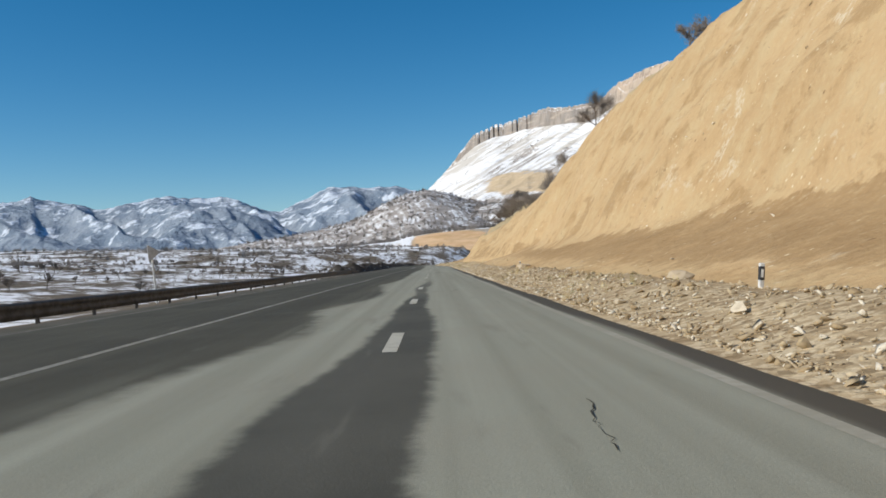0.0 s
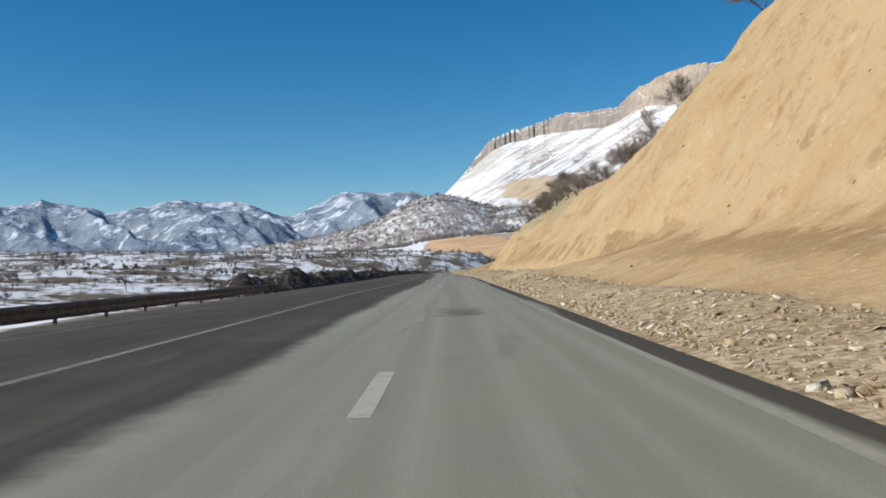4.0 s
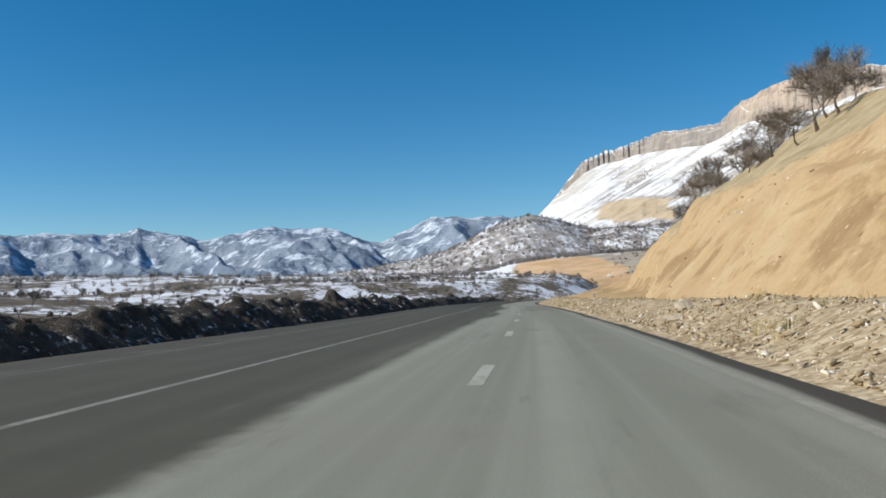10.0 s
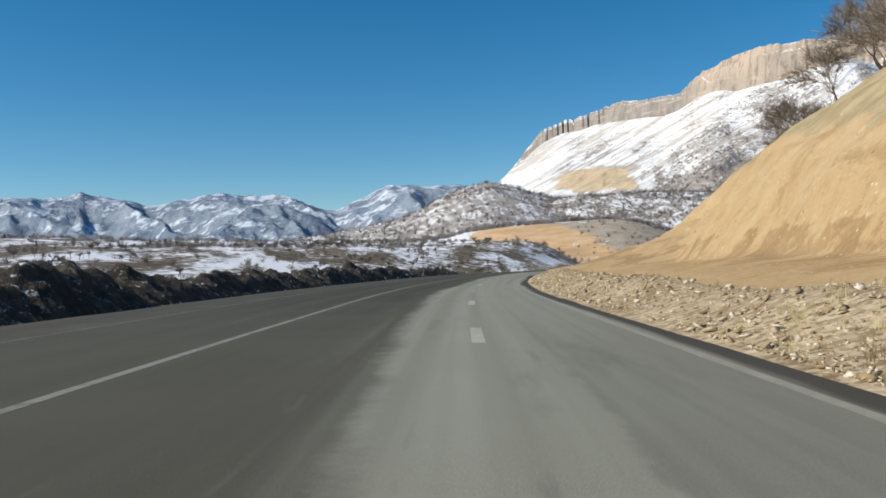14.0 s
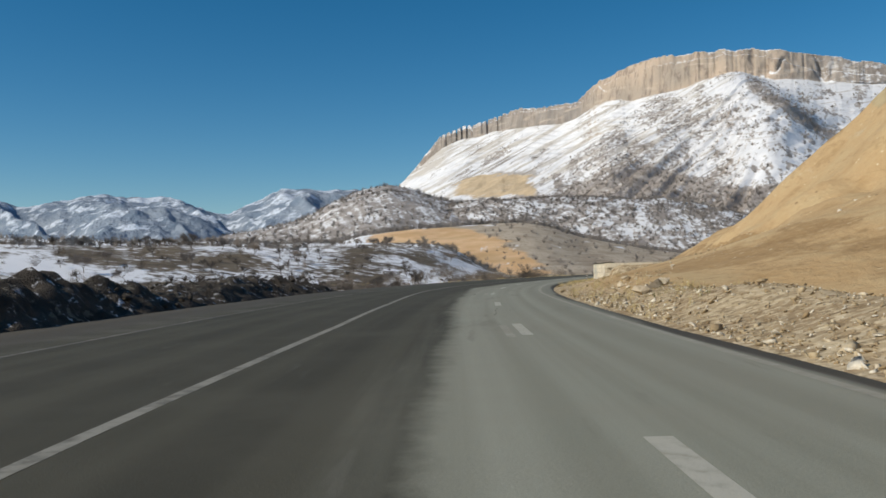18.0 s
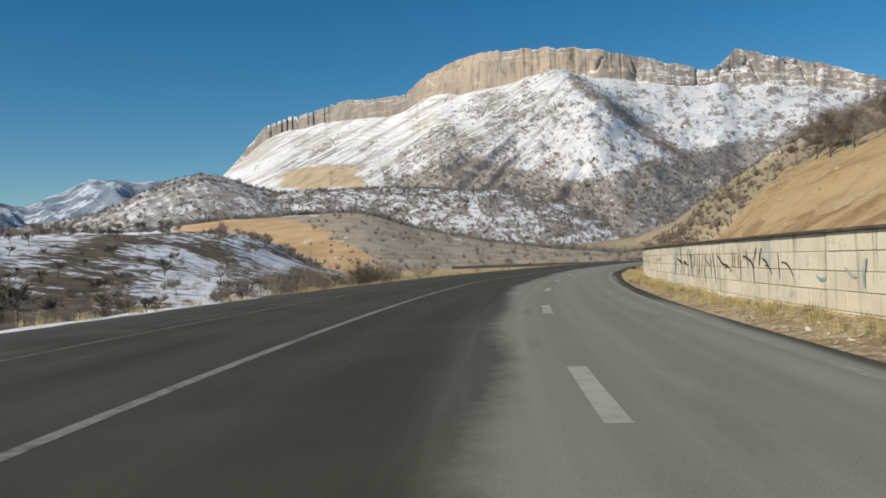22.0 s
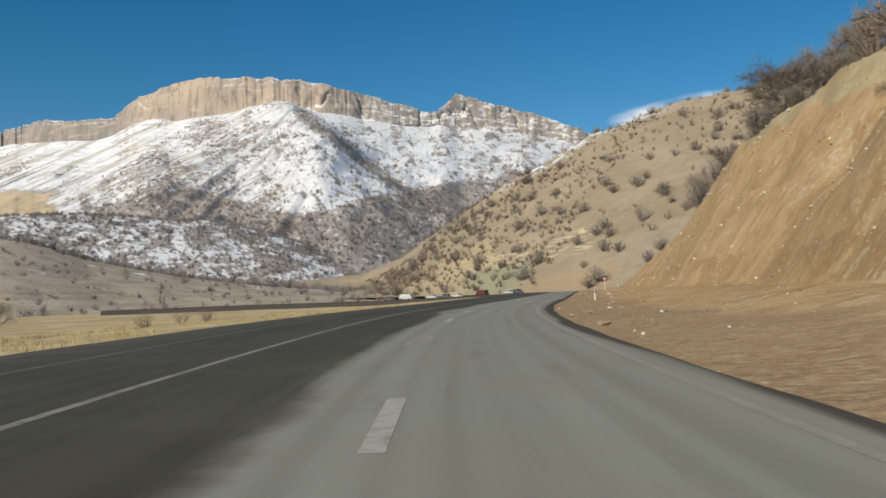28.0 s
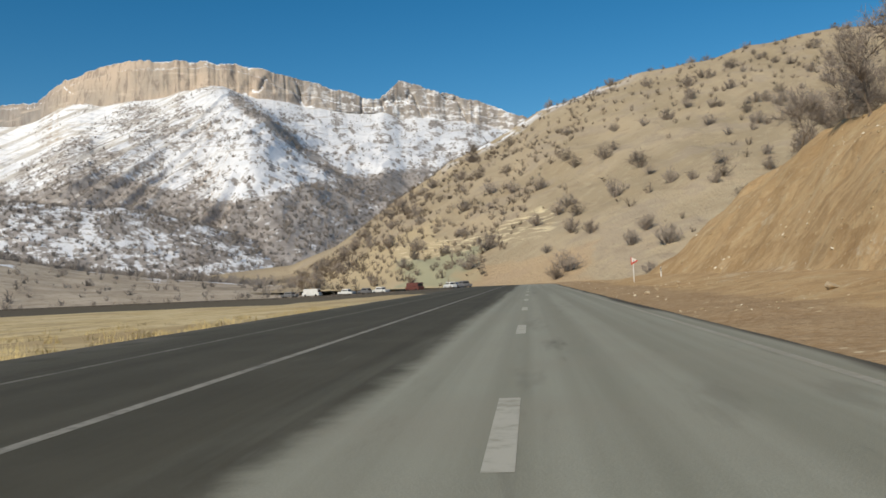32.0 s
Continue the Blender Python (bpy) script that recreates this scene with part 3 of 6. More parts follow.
def mat_dryhill():
    """The dry hill: straw-coloured soil with pale and greenish beds low down."""
    m = Mat("dry_hill_soil", 0.95, 0.1)
    p = m.pos()
    z = m.sep(p)[2]
    a, b = m.noise(p, 0.02, 5), m.noise(p, 0.16, 5, 0.6)
    col = m.mix(m.ramp(a, 0.35, 0.65), (0.375, 0.305, 0.205), (0.46, 0.375, 0.26))
    col = m.mix(m.ramp(b, 0.5, 0.72, 0.0, 0.7), col, (0.32, 0.25, 0.17))
    col = m.mix(m.ramp(m.noise(p, 0.04, 5, 0.6), 0.52, 0.62, 0.0, 0.5), col, (0.36, 0.30, 0.235))
    rill = m.noise(p, 0.25, 4, 0.5, stretch=(1, 1, 0.08))
    col = m.mix(m.ramp(rill, 0.52, 0.7, 0.0, 0.5), col, (0.48, 0.405, 0.28))
    u = m.uv()
    az, up = m.sep(u)[0], m.sep(u)[1]
    wob = m.ramp(m.noise(p, 0.03, 4), 0.2, 0.8, -1.0, 1.0)

    def patch(a0, a1, f0, f1, soft_a=8.0, soft_f=0.02):
        x = m.math("ADD", az, m.math("MULTIPLY", wob, 12.0))
        y = m.math("ADD", up, m.math("MULTIPLY", wob, 0.03))
        return m.math("MULTIPLY", m.math("MULTIPLY", m.ramp(x, a0 - soft_a, a0), m.ramp(x, a1 + soft_a, a1)), m.math("MULTIPLY", m.ramp(y, f0 - soft_f, f0), m.ramp(y, f1 + soft_f, f1)))
    col = m.mix(m.math("MULTIPLY", patch(345.0, 430.0, 0.0, 0.30), 0.6), col, (0.58, 0.47, 0.29))
    col = m.mix(m.math("MULTIPLY", patch(400.0, 452.0, 0.02, 0.13), 0.75), col, (0.36, 0.37, 0.25))
    bed = m.ramp(m.noise(p, 0.5, 3, 0.6, stretch=(0.2, 0.2, 2.0)), 0.5, 0.6)
    col = m.mix(m.math("MULTIPLY", patch(405.0, 505.0, 0.13, 0.20), bed), col, (0.70, 0.60, 0.40))
    col = m.mix(m.math("MULTIPLY", patch(445.0, 530.0, -0.05, 0.05), 0.5), col, (0.50, 0.35, 0.21))
    snowy = m.math("MULTIPLY", m.ramp(up, 0.66, 0.72), m.ramp(m.noise(p, 0.06, 4), 0.45, 0.55))
    col = m.mix(m.math("MULTIPLY", snowy, m.math("MULTIPLY", m.ramp(az, 420.0, 455.0), m.ramp(az, 580.0, 520.0))), col, (0.84, 0.86, 0.90))
    m.color(col)
    m.bump(m.math("ADD", b, m.noise(p, 0.9, 4)), 0.7, 1.2)
    return m.m


ASPHALT, EARTH, LAND, STRAWLAND = mat_asphalt(), mat_earth(), mat_land(), mat_land(True)
MOUNTAIN, KNOLL, RIDGE, DRYHILL = mat_mountain(), mat_mountain(True), mat_ridge(), mat_dryhill()


def mat_ochre():
    """The hillside across the valley: an ochre cut low down, grey-brown soil and snow above and beside it."""
    m = Mat("ochre_soil", 0.95, 0.1)
    p = m.pos()
    u = m.uv()
    az, up = m.sep(u)[0], m.sep(u)[1]
    n = m.noise(p, 0.02, 5, 0.6)
    cutm = m.math("SUBTRACT", m.math("ADD", az, m.ramp(n, 0.2, 0.8, -14.0, 14.0)), m.ramp(up, 0.10, 0.62, 165.0, 95.0))
    ochre = m.mix(m.ramp(m.noise(p, 0.05, 5), 0.35, 0.65), (0.64, 0.415, 0.225), (0.76, 0.53, 0.325))
    ochre = m.mix(m.ramp(m.noise(p, 0.03, 4, 0.6, stretch=(0.4, 0.4, 4.0)), 0.5, 0.7, 0.0, 0.5), ochre, (0.47, 0.32, 0.17))
    soil = m.mix(m.ramp(m.noise(p, 0.06, 5), 0.35, 0.65), (0.40, 0.335, 0.26), (0.52, 0.45, 0.36))
    soil = m.mix(m.ramp(m.noise(p, 0.04, 5, 0.6, stretch=(0.4, 0.4, 5.0)), 0.55, 0.66, 0.0, 0.6), soil, (0.27, 0.22, 0.17))
    soil = m.mix(m.ramp(m.noise(p, 0.4, 4), 0.5, 0.75, 0.0, 0.6), soil, (0.20, 0.165, 0.125))
    col = m.mix(m.ramp(cutm, 4.0, -4.0), soil, ochre)
    col = m.mix(m.ramp(up, 0.52, 0.60), col, soil)
    white = m.math("ADD", m.noise(p, 0.035, 6, 0.65, stretch=(1, 0.5, 1)), m.ramp(up, 0.40, 0.70, -0.125, 0.06))
    white = m.math("ADD", white, m.ramp(az, 44.0, 30.0, 0.0, 0.26))
    col = m.mix(m.ramp(az, 44.0, 34.0), col, soil)
    col = m.mix(m.ramp(white, 0.53, 0.58), col, (0.84, 0.86, 0.90))
    m.color(col)
    m.bump(m.math("ADD", m.noise(p, 0.2, 5), m.noise(p, 1.5, 4)), 0.6, 0.8)
    return m.m


OCHRE = mat_ochre()


# ---- far land ----
def radial(name, centre, az, r0, r1, rows, height, mat, label, cat, cover=None):
    """A hillside round a centre: az in degrees to the right of +y; height(az, f) with f from 0 at r0 to 1 at r1."""
    a = np.asarray(az, float)[None, :]
    f = (np.linspace(0, 1, rows) if isinstance(rows, int) else np.asarray(rows, float))[:, None]
    lo, hi = r0(a), r1(a)
    r = lo + (hi - lo) * f
    z, push = height(a + 0 * f, f + 0 * a, r)
    r = r + push
    x, y = centre[0] + r * np.sin(np.radians(a)), centre[1] + r * np.cos(np.radians(a))
    uv = np.stack([a * 10 + 0 * f, f + 0 * a], -1)
    extra = None
    if cover:
        rise = z / r
        extra = {"cover": np.stack([cover(a + 0 * f, rise), rise], -1)[:, ::-1]}
    me = grid_mesh(name, np.stack([x, y, z], -1)[:, ::-1], mat, uv[:, ::-1], extra)
    return tagged(new(name, me), label, cat, kind="structure")


CENTRE = (80.0, 420.0)
CREST = [(2, 240), (4, 330), (5.6, 440), (8.0, 640), (8.6, 690), (10.1, 716), (12, 724), (13.7, 738), (16, 700), (17.8, 668), (19.7, 720), (21.8, 740),
         (25, 730), (29, 716), (33.8, 680), (38.6, 620), (39.0, 626), (40.3, 690), (44, 640), (47.2, 590), (50, 535), (58, 440), (75, 380)]
CLIFF = [(2, 0), (5.6, 8), (7.5, 45), (10.4, 66), (13, 88), (16.5, 84), (18.5, 84), (19.7, 96), (21.8, 142), (25, 132), (28, 104), (31, 102), (34, 98), (37, 72), (39, 68),
         (40.5, 130), (44, 100), (48, 75), (52, 30), (75, 10)]
CREST_R = [(2, 4200), (8.6, 4150), (12, 3900), (17.8, 3300), (21.8, 2900), (29, 2760), (39, 2900), (50, 3000), (75, 3000)]


def eased(a, table, w=1.3):
    return sum(lerp_table(a + o, table) for o in np.linspace(-w, w, 9)) / 9


# scrub: below the first line it closes up, up to the second it is broken by snow (height over distance)
CLOSED = [(2, 0.075), (6.6, 0.086), (12.9, 0.089), (15, 0.093), (16.4, 0.100), (19, 0.116), (20, 0.122), (23, 0.126), (24, 0.118), (27.5, 0.100), (29.5, 0.094), (31, 0.100), (34, 0.115), (36, 0.123), (39, 0.125), (43, 0.132), (50, 0.15), (75, 0.15)]
BROKEN = [(2, 0.08), (9, 0.088), (14, 0.094), (16.4, 0.106), (18, 0.12), (20, 0.135), (22.9, 0.142), (25.9, 0.158), (27.5, 0.18), (28.8, 0.2), (29.4, 0.215), (31, 0.215), (34, 0.205), (37, 0.19), (40, 0.172), (43, 0.165), (48, 0.17), (75, 0.17)]


def scrub_cover(a, rise):
    """How thick the scrub grows, 0 to 1, by bearing and by height over distance."""
    e = rise + 0.008 * fbm(a * 6, rise * 500, 9, 4, 31.0)
    closed = 1 - smooth(-0.008, 0.010, e - lerp_table(a, CLOSED))
    blotch = 0.45 * fbm(a * 12 + rise * 600, rise * 700 - a * 5, 11, 5, 33.0) + 0.75 * fbm(a * 12 + rise * 500, rise * 800 - a * 4, 3.6, 4, 34.0, 0.6)
    broken = (1 - smooth(-0.012, 0.016, e - lerp_table(a, BROKEN))) * np.clip(0.27 + 0.9 * blotch, 0.0, 0.9)
    lean = (rise - 0.0062 * a - 0.00014 * a * a) * 1000
    runs = np.maximum(smooth(0.0, 0.22, fbm(lean, a * 0.55, 10, 3, 35.0)), 0.8 * smooth(0.05, 0.25, fbm(lean, a * 1.2, 3.6, 2, 36.0))) * smooth(-0.55, 0.0, fbm(a * 5, rise * 260, 6, 3, 37.0))
    runs = runs * (1 - smooth(27.5, 29.5, a)) * smooth(7, 8.5, a) * (1 - smooth(0.02, 0.09, e - lerp_table(a, BROKEN) - 0.02)) * (0.66 - 0.16 * smooth(15, 19, a))
    spur = np.exp(-((rise - 0.215 + 0.0137 * (a - 29.4)) / 0.013) ** 2) * smooth(28.8, 30, a) * (1 - smooth(36, 39, a)) * (0.75 + 0.5 * blotch)
    right = smooth(29.5, 31, a) * np.clip(0.16 + 0.14 * smooth(36, 40, a) + 0.85 * blotch, 0, 0.75)
    return np.clip(np.maximum(np.maximum(closed * np.clip(0.78 + 0.5 * blotch, 0, 1), broken), np.maximum(np.maximum(runs, spur), right)) + 0.02, 0, 1)


def ridge_cover(a, rise):
    return np.clip(0.58 + 0.5 * fbm(a * 10, rise * 1600, 9, 5, 43.0) + 0.45 * fbm(a * 10, rise * 1400, 2.5, 3, 44.0), 0.1, 0.97)


def knoll_cover(a, rise):
    return np.clip(0.60 + 0.18 * fbm(a * 10, rise * 900, 9, 4, 45.0) + 0.36 * fbm(a * 10, rise * 1200, 1.6, 3, 46.0), 0.1, 0.9)


def mountain_height(a, f, r):
    crest, cliff = lerp_table(a, CREST), eased(a, CLIFF, 0.5)
    u = a * 50.0
    block = np.round(2.5 * fbm(u, 0 * u, 34, 3, 8.0)) / 2.5
    crest = crest + 5 * fbm(u, 0 * u, 60, 4, 3.0) + 8 * block * smooth(6, 8, a) + (2.5 + 6 * (1 - smooth(18, 21, a))) * fbm(u, 0 * u, 9, 3, 5.0)
    tooth = np.abs(((a + 0.06 * fbm(u, 0 * u, 20, 2, 21.0)) / 0.36) % 1.0 - 0.5) * 2
    gap = smooth(0.70, 0.95, tooth) * smooth(8.0, 8.6, a) * (1 - smooth(12.2, 13.4, a))
    gap = gap * smooth(-0.5, 0.3, fbm(u, 0 * u, 22, 2, 23.0))
    crest = crest - 20 * gap
    foot = eased(a, CREST) - cliff + 12 * fbm(u, 0 * u, 90, 5, 14.0)
    g = np.clip(f / 0.90, 0, 1)
    base = foot * g ** 1.4
    lean = (base / r - 0.0062 * a - 0.00014 * a * a) * 1000
    ribs = (1 - 2 * np.abs(fbm(lean, a * 1.4, 24, 5, 1.0))) * (1 - smooth(28, 31, a)) + (1 - 2 * np.abs(fbm(u - 0.35 * r, r * 0.4, 260, 5, 6.0))) * smooth(28, 31, a)
    x, y = u + 0.55 * r, r - 0.3 * u
    z = 2 + base + (26 * ribs + 13 * fbm(x, y, 160, 5, 12.0)) * np.sin(np.pi * np.clip(g, 0, 1)) ** 0.8
    z = z + 80 * np.exp(-((a - 28.8 - 5 * (1 - g)) / (1.4 + 4 * (1 - g))) ** 2) * np.sin(np.pi * np.clip(g * 0.97, 0, 1)) ** 0.8
    z = z + 4 * np.sin(f * 210 - a * 0.9) * smooth(0.55, 0.7, f) * (1 - smooth(26, 30, a))
    fx = f + 0.004 * fbm(u, r, 60, 3, 18.0) * smooth(0.85, 0.89, f)
    split = 0.25 + 0.35 * smooth(30, 34, a)
    up = (1 - split) * smooth(0.900, 0.909, fx) + split * smooth(0.913, 0.920, fx)
    z = z * (1 - up) + crest * up
    z = np.where(f > 0.945, crest - (f - 0.945) * 700, z)
    column = np.round(3 * fbm(u, 0 * u, 55, 3, 2.0)) / 3
    pillar = 12 * column + 30 * fbm(u, 0 * u, 120, 3, 27.0) + 9 * fbm(u, z * 0.6, 34, 4, 4.0)
    chimney = 18 * np.exp(-(fbm(u + 0.25 * z, 0.3 * z, 90, 3, 29.0) / 0.04) ** 2) * smooth(-0.3, 0.3, fbm(u, 0 * u, 160, 2, 9.0))
    push = (pillar + chimney + 26 * gap) * smooth(0.896, 0.903, f) * (1 - smooth(0.94, 0.99, f))
    return z, push


rows_m = np.r_[np.linspace(0, 0.885, 190), np.linspace(0.888, 0.925, 64), [0.93, 0.937, 0.944, 0.95, 0.97, 1.0]]
az_m = np.r_[np.arange(2, 8, 0.12), np.arange(8, 14, 0.045), np.arange(14, 50, 0.07), np.arange(50, 75, 0.25)]
radial("mountain", CENTRE, az_m, lambda a: np.interp(a, [2, 12, 20, 40, 75], [1500, 1150, 900, 950, 1200]),
       lambda a: eased(a, CREST_R, 2.5) / 0.93, rows_m, mountain_height, MOUNTAIN,
       "snow-covered mountain with a tall tan limestone cliff along its crest", "mountain", scrub_cover)


def foothill_height(a, f, r):
    crest = lerp_table(a, [(-4, 30), (2, 70), (6.5, 98), (11, 106), (14, 110), (18.5, 106), (23.4, 102), (27.2, 82), (30.8, 58), (33, 36), (36, 14), (44, 2)])
    n = fbm(a * 20, r, 110, 5, 19.0)
    folds = 1 - 2 * np.abs(fbm(a * 20 + 0.3 * r, r * 0.3, 130, 4, 20.0))
    z = -8 + (crest + 8) * smooth(-0.05, 0.66, f) + (5 * n + 5 * folds) * np.sin(np.pi * np.clip(f, 0, 1))
    return np.where(f > 0.66, crest * (1 - 0.9 * smooth(0.66, 1.1, f)) + (5 * n + 5 * folds) * np.sin(np.pi * np.clip(f, 0, 1)), z), 0 * f


radial("wooded_foothill", CENTRE, np.arange(-4, 44, 0.18), lambda a: 820 + 0 * a, lambda a: 1380 + 0 * a, 80, foothill_height, KNOLL,
       "long low foothill grown over with bare grey scrub and patched with snow", "hill", ridge_cover)

# a thin white cloud behind the dry hill's shoulder
def mat_cloud():
    m = Mat("cloud_wisp", 1.0, 0.0)
    u = m.uv()
    x, y = m.sep(u)[0], m.sep(u)[1]
    n = m.noise(u, 2.2, 6, 0.62, distort=0.4)
    soft = m.math("MULTIPLY", m.math("MULTIPLY", m.ramp(x, 0.0, 0.45), m.ramp(x, 1.0, 0.8)), m.math("MULTIPLY", m.ramp(y, 1.0, 0.45), m.ramp(y, 0.0, 0.2)))
    m.color((0.86, 0.88, 0.92))
    m.put(m.b.inputs["Alpha"], m.math("MULTIPLY", m.ramp(m.math("ADD", m.math("MULTIPLY", soft, 0.75), m.math("MULTIPLY", n, 0.5)), 0.48, 1.0), 0.72))
    return m.m


cu, cv = np.meshgrid(np.linspace(0, 1, 40), np.linspace(0, 1, 16), indexing="ij")
cr, ca = 4300 + 120 * fbm(cu * 8, cv * 4, 2.0, 3, 3.0), np.radians(48.5 + 12 * cu)
ch = (0.165 + 0.012 * cu + 0.056 * cv) * 4300
cloud = tagged(new("cloud", grid_mesh("cloud", np.stack([100 + cr * np.sin(ca), 460 + cr * np.cos(ca), ch], -1), mat_cloud(), np.stack([cu, cv], -1))),
               "thin white cloud drifting behind the hill", "cloud", kind="structure")
cloud.visible_shadow = False

RIDGE_Z = [(-75, .06), (-50, .075), (-35, .078), (-27, .084), (-25, .082), (-23, .078), (-21, .088), (-19.6, .083), (-17.2, .073), (-14.7, .078), (-12.5, .088), (-8.8, .086), (-6.2, .072), (-4.6, .070),
           (-2.6, .087), (-1.2, .097), (1.4, .094), (3.6, .096), (6, .09), (12, .07)]


def ridge_height(a, f, r):
    u = a * 70.0
    crest = lerp_table(a, RIDGE_Z) * 4150 + 26 * (0.45 - 2 * np.abs(fbm(u, 0 * u, 190, 5, 2.0)))
    rav = 1 - 2 * np.abs(fbm(u + 0.3 * r, r * 0.6, 420, 6, 6.0))
    z = crest * np.clip(f / 0.85, 0, 1) ** 1.2 + 95 * rav * np.sin(np.pi * np.clip(f / 0.86, 0, 1)) ** 0.7
    return np.where(f > 0.86, crest - (f - 0.86) * 600, z), 0 * f


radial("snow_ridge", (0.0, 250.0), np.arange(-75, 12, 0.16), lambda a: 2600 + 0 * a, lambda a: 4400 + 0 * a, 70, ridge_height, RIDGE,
       "distant ridge of snowy mountains with blue haze in its colour", "mountain ridge")


# ---- ground near the road ----
ground_pts = np.stack(np.meshgrid(np.linspace(-4800, 4800, 60), np.linspace(-4500, 5100, 60)), -1)
gz = -14 + 6 * fbm(ground_pts[..., 0], ground_pts[..., 1], 900, 4)
tagged(new("ground", grid_mesh("ground", np.concatenate([ground_pts, gz[..., None]], -1), LAND, ground_pts * 0)), "broad snowy valley floor reaching the horizon", "ground", kind="structure")

# widths along the way, from the lane line: solid line, left edge line, asphalt's edges
SOLID = [(-80, -4.3), (20, -4.4), (46, -4.5), (60, -4.35), (110, -4.55), (119, -4.4), (132, -4.1), (162, -4.2), (172, -4.2), (212, -4.4), (224, -4.55), (235, -4.3), (246, -4.1), (300, -4.0), (318, -4.0), (330, -3.85), (342, -4.0), (360, -4.5), (370, -4.55), (381, -4.25), (400, -4.25), (420, -4.38), (425, -4.2), (431, -3.9), (440, -3.65), (454, -3.6), (470, -3.65), (500, -3.8), (528, -3.95), (536, -3.8), (555, -3.6), (900, -3.5)]
LEFTLINE = [(-80, -8.3), (230, -8.3), (350, -8.0), (460, -7.3), (570, -6.6), (900, -6.6)]
LEFTEDGE = [(-80, -9.6), (60, -9.9), (120, -11.0), (360, -11.6), (480, -10.4), (570, -9.6), (900, -9.6)]
RIGHTLINE = [(-80, 3.15), (180, 3.2), (235, 2.7), (290, 2.25), (335, 2.2), (352, 1.95), (375, 2.0), (400, 2.25), (440, 2.35), (500, 3.1), (570, 3.5), (900, 3.5)]
RIGHTEDGE = [(-80, 3.75), (180, 3.8), (235, 3.3), (290, 2.8), (335, 2.7), (352, 2.6), (375, 2.6), (400, 2.75), (440, 2.9), (500, 3.8), (570, 4.2), (900, 4.2)]

# the seam between the pale lane and the dark asphalt, and the damp streak near the start: edges and strength
SEAM = [(-80, -2.4), (6, -2.65), (8, -2.5), (10.7, -2.05), (14.6, -1.6), (19, -2.0), (22.3, -2.35), (24.7, -1.95), (28.2, -1.5), (34, -1.35), (40, -1.9), (48, -2.2), (55, -1.75), (70, -1.7),
        (106, -1.93), (113, -1.9), (118, -1.85), (137, -1.5), (159, -2.03), (161, -1.94), (165, -1.79), (169, -1.63), (179, -1.62), (195, -1.9), (212, -1.8), (214, -1.6), (218, -1.25), (224, -1.2),
        (229, -1.65), (233, -1.67), (238, -1.35), (246, -1.0), (262, -1.3), (282, -1.69), (286, -1.45), (293, -1.15), (305, -1.3), (316, -1.5), (327, -1.41), (350, -1.6), (367, -2.23), (371, -1.9),
        (375, -1.9), (380, -1.62), (390, -1.1), (405, -1.4), (418, -1.72), (422, -1.56), (429, -1.44), (445, -1.4), (454, -1.57), (457, -1.54), (462, -1.2), (485, -1.25), (507, -1.34), (523, -1.26),
        (525.4, -1.43), (527.4, -1.93), (530, -1.96), (533, -1.8), (537, -1.36), (544, -1.5), (549, -1.65), (555, -1.59), (570, -1.4), (900, -1.4)]
DAMP_L = [(-80, -0.75), (5, -0.78), (7.3, -0.73), (10, -0.56), (18, -0.27), (21, -0.4), (23, -0.33), (26, -0.3), (29, -0.05), (38, -0.25), (41, -0.14), (46, 0.15), (60, 0.3)]
DAMP_R = [(-80, 0.45), (4, 0.47), (8.7, 0.56), (12.6, 0.65), (17, 0.6), (21, 0.42), (29, 0.40), (38, 0.30), (46, 0.5), (60, 0.4)]
DAMP_K = [(-80, 1.0), (26, 1.0), (30, 0.8), (45, 0.7), (58, 0.0)]
S_ROAD = np.arange(-78, 890, 2.0)[:, None]
le, re_ = lerp_table(S_ROAD, LEFTEDGE), lerp_table(S_ROAD, RIGHTEDGE)
jag_l, jag_r = 0.18 * fbm(S_ROAD, 0 * S_ROAD, 5, 4, 1.0), 0.10 * fbm(S_ROAD, 0 * S_ROAD, 4, 4, 2.0)
cols = [(le - 5 + 0 * S_ROAD, -2.6), (le - 0.9, -0.6), (le + jag_l, -0.04)] + [(le * k + re_ * (1 - k), 0.0) for k in (0.9, 0.75, 0.6, 0.45, 0.3, 0.15, 0.04)]
cols += [(re_ + jag_r, -0.03), (re_ + 0.5, -0.22), (re_ + 3, -1.6)]
d_road = np.concatenate([np.broadcast_to(c, S_ROAD.shape) for c, _ in cols], 1)
z_road = np.array([z for _, z in cols])[None, :]
rr = road(S_ROAD, d_road, z_road)
seam_uv = np.stack([d_road - lerp_table(S_ROAD, SEAM), d_road - lerp_table(S_ROAD, DAMP_L)], -1)
damp_uv = np.stack([lerp_table(S_ROAD, DAMP_R) - d_road, lerp_table(S_ROAD, DAMP_K) + 0 * d_road], -1)
tagged(new("road", grid_mesh("road", rr, ASPHALT, np.stack(np.broadcast_arrays(S_ROAD, d_road), -1), {"seam": seam_uv, "damp": damp_uv})),
       "worn two-tone asphalt highway, grey lane beside darker asphalt", "road", kind="structure")

